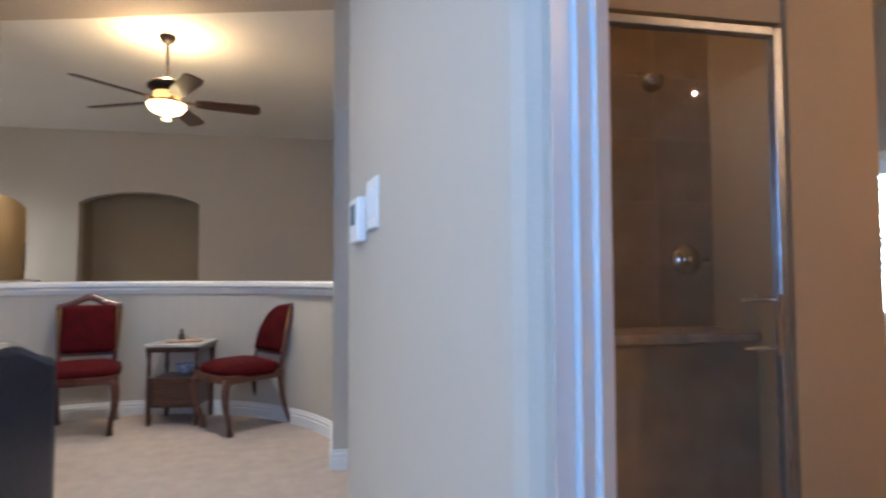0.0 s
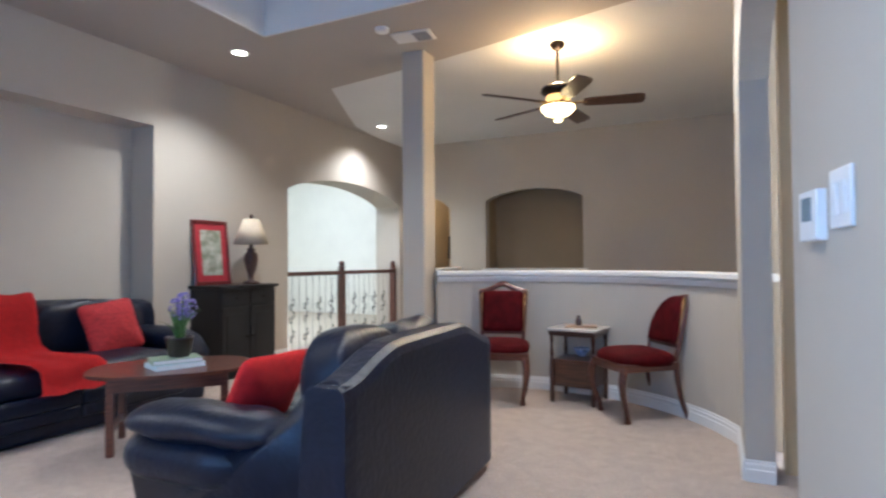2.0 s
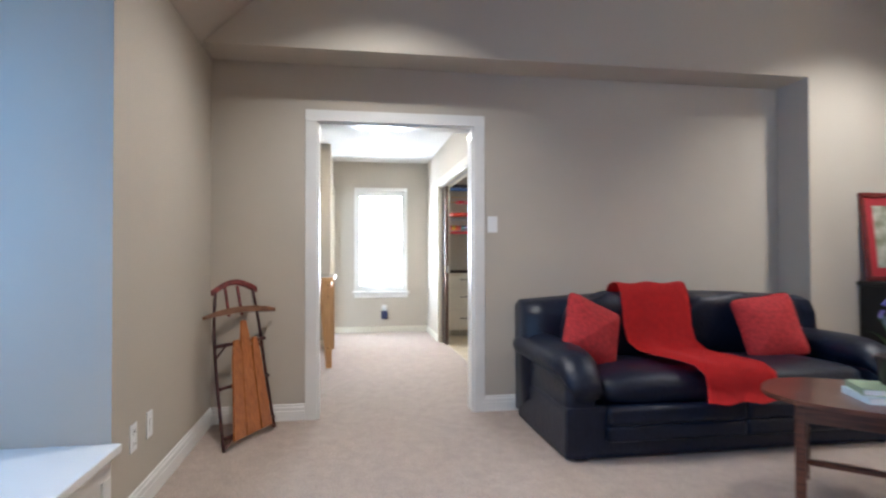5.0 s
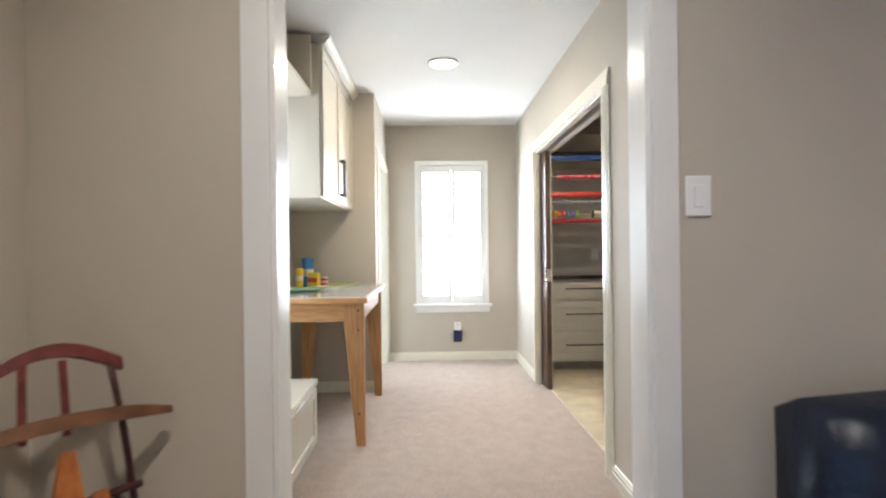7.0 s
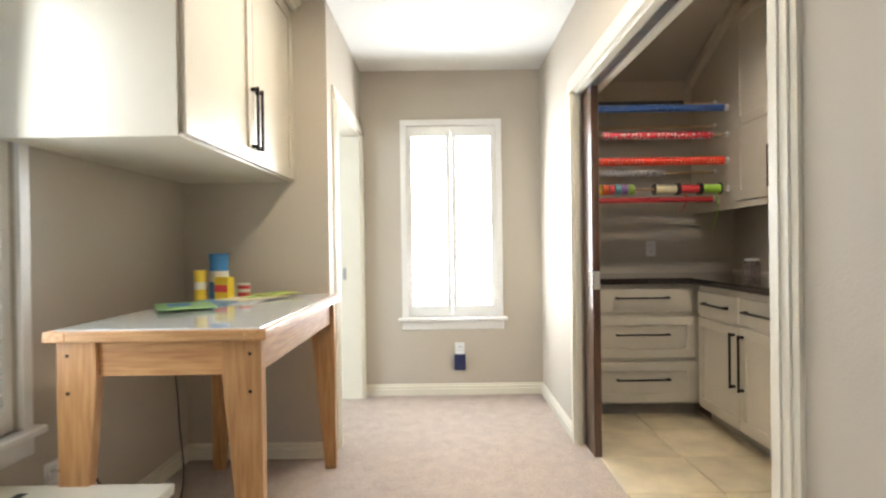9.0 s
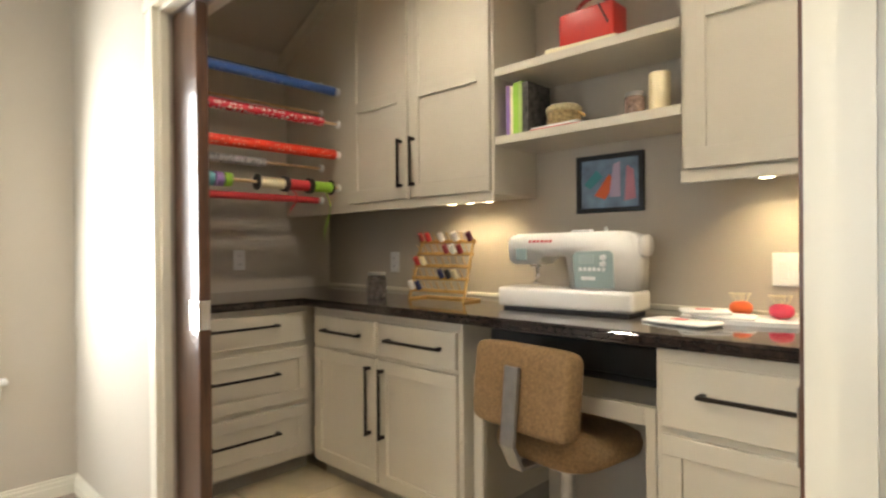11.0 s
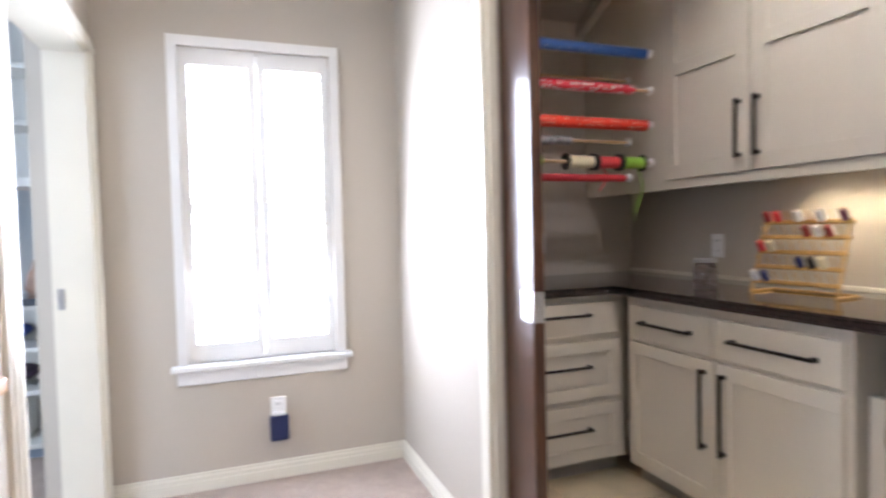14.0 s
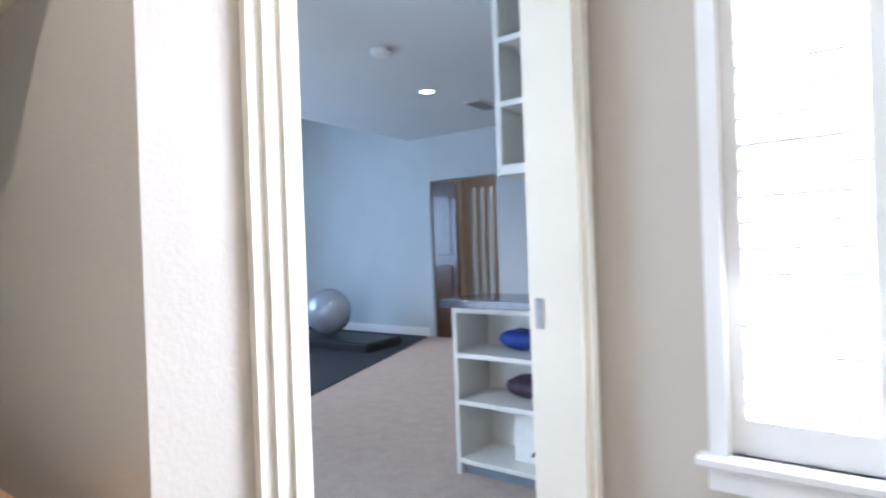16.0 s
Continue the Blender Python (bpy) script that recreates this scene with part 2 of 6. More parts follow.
def wall(name, axis, t0, t1, u0, u1, z0, z1, holes=(), material=None):
    """A wall between t0 and t1 in the other axis, from u0 to u1. holes: (a, b, bottom, spring, rise)."""
    bm = bmesh.new()
    u = u0
    ax = "y" if axis == "x" else "x"
    for a, b, zb, zs, rise in sorted(holes):
        if a > u + 1e-4:
            prism(bm, [(u, z0), (a, z0), (a, z1), (u, z1)], t0, t1, ax)
        if zb > z0 + 1e-4:
            prism(bm, [(a, z0), (b, z0), (b, zb), (a, zb)], t0, t1, ax)
        n = 20 if rise else 1
        top = [(b + (a - b) * i / n, zs + rise * (1 - (2 * i / n - 1) ** 2) ** .8) for i in range(n + 1)]
        if zs + rise < z1 - 1e-3:
            prism(bm, [(a, z1), (b, z1)] + top, t0, t1, ax)
        u = b
    if u1 > u + 1e-4:
        prism(bm, [(u, z0), (u1, z0), (u1, z1), (u, z1)], t0, t1, ax)
    return struct(name, bm, material or M_WALL)


def strip(name, prof, pts, material, parent=None):
    """A moulding: prof (out, up) swept along pts (x, y, z) in one level, out to the left of the way."""
    bm = bmesh.new()
    P = [Vector(p) for p in pts]
    rings = []
    for i, p in enumerate(P):
        d = (P[min(i + 1, len(P) - 1)] - P[max(i - 1, 0)])
        d.z = 0
        d.normalize()
        nrm = Vector((-d.y, d.x, 0))
        rings.append([p + nrm * o + Vector((0, 0, h)) for o, h in prof])
    loft(bm, rings)
    ob = part(name, bm, material, parent)
    if not parent:
        tagged(ob, kind="structure")
    return ob


BASEB = [(0, 0), (.016, 0), (.016, .075), (.012, .08), (.012, .10), (.006, .108), (.006, .12), (0, .125)]


BASEH = [(o, h * .8) for o, h in BASEB]


def casing(name, u, v0, v1, z0, z1, plane, axis, out, material, w=.085, d=.022, sill=False):
    """Door or window casing with a stepped face, round an opening from v0 to v1, z0 to z1, on a wall."""
    c = tagged(new(name), kind="structure")
    steps = ((0, 0), (d, 0), (d, w * .38), (d * .8, w * .38), (d * .8, w * .72), (d * .55, w * .72), (d * .55, w), (0, w))
    for nm, v, sg in (("side_trim", v0, -1), ("side_trim", v1, 1)):
        bm = bmesh.new()
        if axis == "x":
            prism(bm, [(plane + out * a, v + sg * b) for a, b in steps], z0, z1, "z")
        else:
            prism(bm, [(v + sg * b, plane + out * a) for a, b in steps], z0, z1, "z")
        part(nm, bm, material, c)
    bm = bmesh.new()
    prism(bm, [(plane + out * a, z1 + b) for a, b in steps], v0 - w, v1 + w, "y" if axis == "x" else "x")
    part("head_trim", bm, material, c)
    return c

# ---- structure: game room ----
CZ = 3.12          # flat ceiling of the game room
FY = 8.85          # far wall
WX, NX = -4.88, -5.20   # west wall face and the back of its long niche
bm = bmesh.new()
box(bm, -14.2, -6.2, -.25, 4, 12, 0)
struct("floor_slab", bm, M_GROUT)
bm = bmesh.new()
for x0, y0, x1, y1 in ((-4.88, -1.3, 2, 9.9), (-5.34, .45, -5.2, 1.6), (-9.67, .45, -5.34, 1.92), (-14.1, -6, -9.67, .45), (-9.67, -6, -8.4, .45), (-8.4, -.4, -5.34, .45), (-5.2, -.3, -4.88, 4.06), (2, -1.2, 3, 4), (-5.34, 5.9, -4.88, 8.7), (-16.2, -4.4, -14.1, -1.6)):
    box(bm, x0, y0, 0, x1, y1, .012)
struct("carpet_floor", bm, M_CARPET, "beige pink short pile carpet on the floor")

wall("wall_niche_back", "y", NX - .14, NX, -.25, 4.06, 0, 2.6, ((.45, 1.565, 0, 2.08, 0),))
wall("wall_west", "y", WX - .46, WX, 4.06, FY, 0, 3.6, ((5.92, 8.68, 0, 2.09, .23),))
bm = bmesh.new()
box(bm, WX - .46, -.25, 2.475, WX, 4.06, 3.6)
struct("wall_header", bm, M_WALL, "deep greige header over the long wall niche")
wall("wall_south", "x", -.40, -.25, -5.36, .6, 0, 3.3, ((-3.58, -1.7, .0, 2.6, 0), (-1.2, -.1, .9, 2.2, 0)))
# dormer with its window seat
bm = bmesh.new()
box(bm, -3.72, -1.3, 0, -3.58, -.40, 2.7)
box(bm, -1.7, -1.3, 0, -1.56, -.40, 2.7)
box(bm, -3.72, -1.3, 2.6, -1.56, -.40, 2.74)
struct("wall_dormer", bm, M_WALL)
wall("wall_dormer_back", "x", -1.42, -1.3, -3.72, -1.56, 0, 2.7, ((-3.3, -1.98, .62, 2.1, 0),))
# east side: a straight stretch with an arched way through, then a slanting stretch up to the bathroom door
wall("wall_east", "y", .0, .14, 2.11, 4.5, 0, 3.4, ((2.11, 3.83, 0, 2.12, .25),))
bm = bmesh.new()
prism(bm, [(.05, 2.108), (.198, 1.075), (.203, 1.055), (.215, 1.04), (.232, 1.035), (.262, 1.04), (.29, 1.10), (.19, 2.108)], 0, 3.4)
struct("wall_east_slant", bm, M_WALL)
wall("wall_north", "x", FY, FY + .16, -4.88, 2.2, -2.9, 3.6, ((-4.84, -4.02, 0, 2.01, .22), (-3.40, -1.865, 1.05, 2.13, .16)))
# Inside of the display niche, a darker tan than the wall round it.
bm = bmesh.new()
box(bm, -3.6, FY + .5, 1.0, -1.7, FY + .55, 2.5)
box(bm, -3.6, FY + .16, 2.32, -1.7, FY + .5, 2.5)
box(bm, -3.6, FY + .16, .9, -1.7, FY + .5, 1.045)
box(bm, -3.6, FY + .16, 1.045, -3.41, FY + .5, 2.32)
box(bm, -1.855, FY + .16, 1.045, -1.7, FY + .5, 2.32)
struct("wall_niche_box", bm, mat("darker_tan_niche", (.30, .235, .15), .75, 0, .04, 2, .1, 160))
bm = bmesh.new()
box(bm, -3.46, FY - .035, 1.035, -1.80, FY + .2, 1.062, .006)
struct("sill_niche", bm, M_TRIM, "white sill of the arched display niche")

# half wall that bows round the sitting corner, with its white cap
CX, CY, R = -1.5, 3.85, 1.62
arc = [(CX + R * math.cos(a), CY + R * math.sin(a)) for a in [radians(17 + (126 - 17) * i / 28) for i in range(29)]]
outer = [(CX + (R + .14) * math.cos(a), CY + (R + .14) * math.sin(a)) for a in [radians(17 + (126 - 17) * i / 28) for i in range(29)]]
bm = bmesh.new()
prism(bm, arc + outer[::-1], 0, 1.04)
struct("half_wall", bm, M_WALL, "bowed greige half wall round the sitting corner")
strip("half_wall_cap", [(.0, 0), (.03, .0), (.045, .012), (.045, .04), (.03, .05), (-.17, .05), (-.185, .04), (-.185, .012), (-.17, 0)], [(x, y, 1.035) for x, y in arc], M_TRIM)
strip("cap_moulding", [(0, 0), (.012, 0), (.03, .035), (.03, .045), (0, .045)], [(x, y, .985) for x, y in arc], M_TRIM)
strip("baseboard", BASEB, [(x, y, .0) for x, y in arc], M_TRIM)
bm = bmesh.new()
prism(bm, [(-2.72, 5.26), (-4.0, FY), (-3.86, FY), (-2.58, 5.26)], 0, 1.05)
struct("half_wall_return", bm, M_WALL)
bm = bmesh.new()
prism(bm, [(-2.75, 5.26), (-4.03, FY), (-3.83, FY), (-2.55, 5.26)], 1.05, 1.09)
struct("half_wall_return_cap", bm, M_TRIM)
bm = bmesh.new()
box(bm, -2.74, 5.02, 0, -2.51, 5.25, 3.3, .012)
struct("column", bm, M_WALL, "square greige drywall column beside the half wall")

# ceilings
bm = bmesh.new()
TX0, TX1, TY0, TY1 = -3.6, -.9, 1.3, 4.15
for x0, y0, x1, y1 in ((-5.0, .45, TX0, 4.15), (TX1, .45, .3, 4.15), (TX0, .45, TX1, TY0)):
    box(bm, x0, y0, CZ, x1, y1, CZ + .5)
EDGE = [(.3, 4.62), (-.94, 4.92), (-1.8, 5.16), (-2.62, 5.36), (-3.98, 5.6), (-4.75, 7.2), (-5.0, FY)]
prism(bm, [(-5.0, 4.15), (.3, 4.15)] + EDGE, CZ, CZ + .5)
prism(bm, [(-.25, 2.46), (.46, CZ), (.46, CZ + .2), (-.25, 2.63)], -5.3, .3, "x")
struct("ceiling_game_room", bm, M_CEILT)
bm = bmesh.new()
box(bm, TX0, TY0, CZ + .34, TX1, TY1, CZ + .42)
e = .004
for x0, y0, x1, y1 in ((TX0, TY0, TX0 + .02, TY1), (TX1 - .02, TY0, TX1, TY1), (TX0 + .02, TY0, TX1 - .02, TY0 + .02), (TX0 + .02, TY1 - .02, TX1 - .02, TY1)):
    box(bm, x0, y0, CZ - e, x1, y1, CZ + .34)
struct("ceiling_tray", bm, M_CEIL)
bm = bmesh.new()
prism(bm, EDGE + [(-5.0, 9.2), (.3, 9.2)], CZ + .002, CZ + .2)
struct("ceiling_stair", bm, M_CEIL)
bm = bmesh.new()
box(bm, .141, 4.4, 0, .3, FY, 3.6)
struct("wall_stair_east", bm, M_WALL)

# hall behind the far arch, and the tall void beyond the west arch
bm = bmesh.new()
box(bm, -4.88, 10.6, 0, -3.4, 10.7, 2.6)
box(bm, -4.98, 9.02, 0, -4.88, 10.7, 2.6)
box(bm, -3.62, 9.02, 0, -3.5, 10.6, 2.6)
box(bm, -4.88, 9.02, 2.5, -3.5, 10.6, 2.6)
struct("wall_back_hall", bm, mat("tan_hall_paint", (.46, .36, .22), .7, 0, .03, 2, .1, 160))
lamp("back_hall_light", 'POINT', (-4.3, 9.5, 2.42), 14, WARM, .03)
bm = bmesh.new()
box(bm, -10.0, 5.0, -2.8, -9.85, 11.5, 4.4)
box(bm, -10, 11.3, -2.8, -4.9, 11.5, 4.4)
box(bm, -10, 4.9, -2.8, -5.34, 5.05, 4.4)
box(bm, -10, 4.9, 4.3, -4.9, 11.5, 4.45)
box(bm, -10, 4.9, -2.9, -5.34, 11.5, -2.8)
box(bm, -5.3, 4.9, 3.6, -5.2, 11.5, 4.4)
struct("wall_void", bm, mat("cream_void_paint", (.72, .70, .62), .7, 0, .03, 2, .1, 160))
bm = bmesh.new()
box(bm, -9.85, 5.0, .72, -9.7, 11.3, .98)
struct("ledge_void", bm, M_CREAM)

# baseboards
strip("baseboard", BASEB, [(-4.88, 8.85, 0), (-4.88, 8.68, 0)], M_TRIM)
strip("baseboard", BASEB, [(-4.88, 5.92, 0), (-4.88, 4.06, 0)], M_TRIM)
for pts in ([(NX, 4.06, 0), (NX, 1.63, 0)], [(NX, .368, 0), (NX, -.25, 0)], [(-5.2, -.25, 0), (-3.58, -.25, 0)], [(WX, 4.06, 0), (NX, 4.06, 0)], [(.198, 1.075, 0), (.05, 2.11, 0)],
            [(.0, 3.83, 0), (.0, 4.5, 0)], [(.14, 3.83, 0), (.0, 3.83, 0)], [(-1.7, -.25, 0), (.4, -.25, 0)]):
    strip("baseboard", BASEB, pts, M_TRIM)
casing("door_casing_game", "x", .45, 1.565, 0, 2.08, NX, "x", 1, M_TRIM, .08)
casing("door_casing_hall_side", "x", .45, 1.565, 0, 2.08, NX - .14, "x", -1, M_TRIM, .08)
bm = bmesh.new()
box(bm, NX - .14, .45, 0, NX, .465, 2.08)
box(bm, NX - .14, 1.55, 0, NX, 1.565, 2.08)
box(bm, NX - .14, .465, 2.065, NX, 1.55, 2.08)
struct("door_jamb_game", bm, M_TRIM)

# ---- structure: hall ----
HZ = 2.55
EX = -9.67
wall("wall_hall_end", "y", EX - .16, EX, .28, 3.5, 0, 3.0, ((.80, 1.50, .62, 2.12, 0),))
wall("wall_hall_north", "x", 1.85, 1.99, EX, -5.34, 0, 3.0, ((-8.53, -6.53, 0, 2.06, 0),))
wall("wall_hall_south", "x", .29, .45, EX, -8.375, 0, 2.62, ((-9.59, -8.58, 0, 2.04, 0),))
bm = bmesh.new()
box(bm, -8.50, -.49, 0, -8.375, .29, 2.62)
box(bm, -5.36, -.49, 0, -5.34, .45, 2.6)
struct("wall_recess_sides", bm, M_WALL)
wall("wall_recess_back", "x", -.49, -.35, -8.55, -5.34, 0, 2.6, ((-7.13, -6.45, .58, 2.1, 0),))
bm = bmesh.new()
box(bm, EX - .1, -.5, HZ, -5.34, 1.99, HZ + .12)
struct("ceiling_hall", bm, M_CEIL)
for pts in ([(EX, .45, 0), (EX, 1.85, 0)][::-1], [(EX, 1.85, 0), (-8.62, 1.85, 0)][::-1], [(-6.44, 1.85, 0), (-5.34, 1.85, 0)][::-1], [(-8.375, .45, 0), (-8.375, -.35, 0)], [(-8.375, -.35, 0), (-7.1, -.35, 0)]):
    strip("baseboard", BASEH, pts, M_CREAM)
casing("closet_casing", "y", -8.53, -6.53, 0, 2.06, 1.85, "y", -1, M_CREAM, .09)
casing("exercise_door_casing", "y", -9.59, -8.58, 0, 2.04, .45, "y", 1, M_CREAM, .075)
bm = bmesh.new()
box(bm, -9.59, .29, 0, -9.575, .45, 2.04)
box(bm, -8.595, .29, 0, -8.58, .45, 2.04)
box(bm, -9.575, .29, 2.025, -8.595, .45, 2.04)
struct("exercise_door_jamb", bm, M_CREAM)
bm = bmesh.new()
for x0, x1 in ((-8.53, -8.515), (-6.566, -6.53)):
    box(bm, x0, 1.85, 0, x1, 1.88, 2.06)
    box(bm, x0, 1.95, 0, x1, 1.99, 2.06)
box(bm, -8.515, 1.85, 2.045, -6.566, 1.89, 2.06)
box(bm, -8.515, 1.95, 2.045, -6.566, 1.99, 2.06)
struct("closet_jamb", bm, M_CREAM)


def window(name, axis, plane, out, v0, v1, z0, z1, louvres, material, outside, side=1.6):
    """A sash window with a casing, sill, apron, two shutters with tilted louvres, and glass."""
    w = tagged(new(name), kind="structure")
    w["label"] = "white window with plantation shutters and daylight behind"

    def bx(bm, a, b, c, d, e, f, bev=0.0):
        if axis == "x":
            box(bm, a, c, e, b, d, f, bev)
        else:
            box(bm, c, a, e, d, b, f, bev)
    q = lambda s: plane + out * s
    bm = bmesh.new()
    for a, b, c, d in ((v0 - .045, v0, z0, z1 + .045), (v1, v1 + .045, z0, z1 + .045), (v0, v1, z1, z1 + .045)):
        bx(bm, q(-.004), q(.018), a, b, c, d)
    part("window_casing", bm, material, w)
    bm = bmesh.new()
    bx(bm, q(-.1), q(.05), v0 - .075, v1 + .075, z0 - .028, z0, .006)
    part("window_sill", bm, material, w)
    bm = bmesh.new()
    bx(bm, q(.0), q(.018), v0 - .05, v1 + .05, z0 - .095, z0 - .028, .004)
    part("apron", bm, material, w)
    bm = bmesh.new()
    bx(bm, q(-.12), q(-.115), v0, v1, z0, z1)
    part("pane", bm, M_GLASS, w).visible_shadow = False
    bm = bmesh.new()
    mid = (z0 + z1) / 2
    for a, b, c, d in ((v0, v0 + .03, z0, z1), (v1 - .03, v1, z0, z1), (v0 + .03, v1 - .03, z0, z0 + .035), (v0 + .03, v1 - .03, z1 - .03, z1), (v0 + .03, v1 - .03, mid - .02, mid + .02)):
        bx(bm, q(-.13), q(-.10), a, b, c, d)
    part("sash", bm, material, w)
    vm = (v0 + v1) / 2
    for a, b in ((v0, vm - .002), (vm + .002, v1)):
        bm = bmesh.new()
        for c, d, e, f in ((a, a + .04, z0, z1), (b - .04, b, z0, z1), (a + .04, b - .04, z0, z0 + .09), (a + .04, b - .04, z1 - .08, z1)):
            bx(bm, q(-.045), q(-.018), c, d, e, f)
        sh = part("shutter", bm, material, w)
        zl, n = z0 + .10, louvres
        st = (z1 - .09 - zl) / n
        for i in range(n):
            bm = bmesh.new()
            mm = Matrix.Translation((q(-.032), 0, zl + st * (i + .5))) @ Matrix.Rotation(radians(-5 * out), 4, 'Y') if axis == "x" else Matrix.Translation((0, q(-.032), zl + st * (i + .5))) @ Matrix.Rotation(radians(8 * out), 4, 'X')
            if axis == "x":
                box(bm, -.028, a + .042, -.004, .028, b - .042, .004, 0, 1, mm)
            else:
                box(bm, a + .042, -.028, -.004, b - .042, .028, .004, 0, 1, mm)
            part("slat", bm, material, sh)
    bm = bmesh.new()
    bx(bm, q(-1.2), q(-1.25), v0 - side, v1 + 1.6, -.2, 4.2)
    tagged(part("backdrop", bm, outside), "bright hazy daylight outside the window", "", "", "structure").visible_shadow = False
    return w


window("window_1", "x", EX, 1, .80, 1.50, .62, 2.12, 20, M_TRIM, M_DAYOUT, .46)
window("window_2", "y", -.35, 1, -7.13, -6.45, .58, 2.1, 22, M_TRIM, M_RECOUT)
window("window_3", "y", -1.3, 1, -3.3, -1.98, .62, 2.1, 22, M_TRIM, M_BLUEOUT)
# The fourth window is assumed and never in view; it backs the blue fill.
window("window_4_unseen", "y", -.25, 1, -1.2, -.1, .9, 2.2, 18, M_TRIM, M_BLUEOUT)
window("window_5", "x", 3.0, -1, 2.80, 3.8, .83, 1.76, 16, M_TRIM, M_DAYOUT)

# ---- structure: sewing closet ----
SN = 3.36
wall("wall_sewing_north", "x", SN, SN + .14, EX - .1, -5.3, 0, 3.4)
wall("wall_sewing_east", "y", -5.9, -5.78, 1.99, SN, 0, 3.4)
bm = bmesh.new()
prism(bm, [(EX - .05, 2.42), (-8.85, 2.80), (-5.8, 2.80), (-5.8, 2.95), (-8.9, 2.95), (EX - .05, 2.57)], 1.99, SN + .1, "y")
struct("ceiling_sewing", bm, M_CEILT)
bm = bmesh.new()
prism(bm, [(EX, 2.36), (-8.85, 2.74), (-8.85, 2.80), (EX, 2.42)], SN - .38, SN - .33, "y")
struct("crown_sewing", bm, M_CAB)

# ---- structure: exercise room ----
wall("wall_exercise_west", "y", -14.14, -14.0, -6, .3, 0, 4.0, ((-3.40, -2.4, 0, 2.05, 0),), mat("pale_blue_grey_paint", (.50, .54, .55), .7, 0, .03, 2, .1, 160))
wall("wall_exercise_south", "x", -6.12, -6.0, -14.1, -6, 0, 4.0, ((-12, -10, .8, 2.2, 0),))
wall("wall_exercise_north", "x", .16, .30, -14.1, EX - .16, 0, 3.0)
wall("wall_exercise_east", "y", -7.0, -6.88, -6, -.49, 0, 4.0)
wall("wall_exercise_recess", "x", -.63, -.49, -8.4, -6.9, 0, 3.0)
bm = bmesh.new()
box(bm, -14.1, -3.7, 2.62, -6.9, .3, 2.74)
prism(bm, [(-6.1, 3.85), (-3.7, 2.62), (-3.7, 2.74), (-6.1, 3.97)], -14.1, -6.9, "x")
struct("ceiling_exercise", bm, mat("soft_white_ceiling", (.66, .68, .68), .85, 0, .02, 1.4, .1, 120))
strip("baseboard", BASEB, [(-14.0, -3.48, 0), (-14.0, -6, 0)], M_TRIM)
bm = bmesh.new()
box(bm, -16.2, -4.4, 0, -16.1, -1.6, 2.6)
box(bm, -16.2, -4.4, 2.5, -14.1, -1.6, 2.6)
box(bm, -16.2, -4.4, 0, -14.1, -4.3, 2.6)
box(bm, -16.2, -1.7, 0, -14.1, -1.6, 2.6)
box(bm, -16.2, -4.4, -.1, -14.1, -1.6, 0)
struct("wall_exercise_closet", bm, M_WALL)
lamp("exercise_closet_light", 'POINT', (-15, -2.0, 2.3), 24, (1, .92, .85), .1)

# ---- structure: bathroom ----
bm = bmesh.new()
box(bm, .2, -1.3, 0, 3.1, -1.2, 2.8)
box(bm, .2, 4.0, 0, 3.1, 4.1, 2.8)
box(bm, .2, -1.3, 2.62, 3.1, 4.1, 2.74)
box(bm, .3, 2.9, 0, 1.86, 3.0, 2.62)
box(bm, 1.54, 2.12, 0, 1.80, 2.24, 2.62)
box(bm, 1.80, 2.12, 0, 1.9, 2.9, 2.62)
box(bm, .2, 2.14, 2.0, 1.54, 2.2, 2.62)
struct("wall_bath", bm, mat("tan_bath_paint", (.50, .36, .20), .7, 0, .03, 2, .1, 160))
wall("wall_bath_east", "y", 3.0, 3.12, -1.2, 4.0, 0, 2.8, ((2.80, 3.8, .83, 1.76, 0),))
wall("wall_entry_south", "y", .20, .32, -1.3, .15, 0, 3.3)
bm = bmesh.new()
box(bm, .3, -1.2, 2.1, .2, 1.1, 3.4)
struct("wall_bath_header", bm, M_WALL)
bm = bmesh.new()
prism(bm, [(.230, 1.002), (.260, 1.018), (.264, 1.012), (.288, 1.030), (.292, 1.025), (.318, 1.046), (.316, 1.08), (.25, 1.058)], 0, 2.1)
struct("bath_door_jamb", bm, M_TRIM)
lamp("bath_light", 'POINT', (2.5, .3, 2.4), 36, (1, .62, .32), .015)
lamp("shower_light", 'POINT', (.55, 2.6, 2.5), 4.0, (1, .62, .32), .12)

# ---- things: game room ----


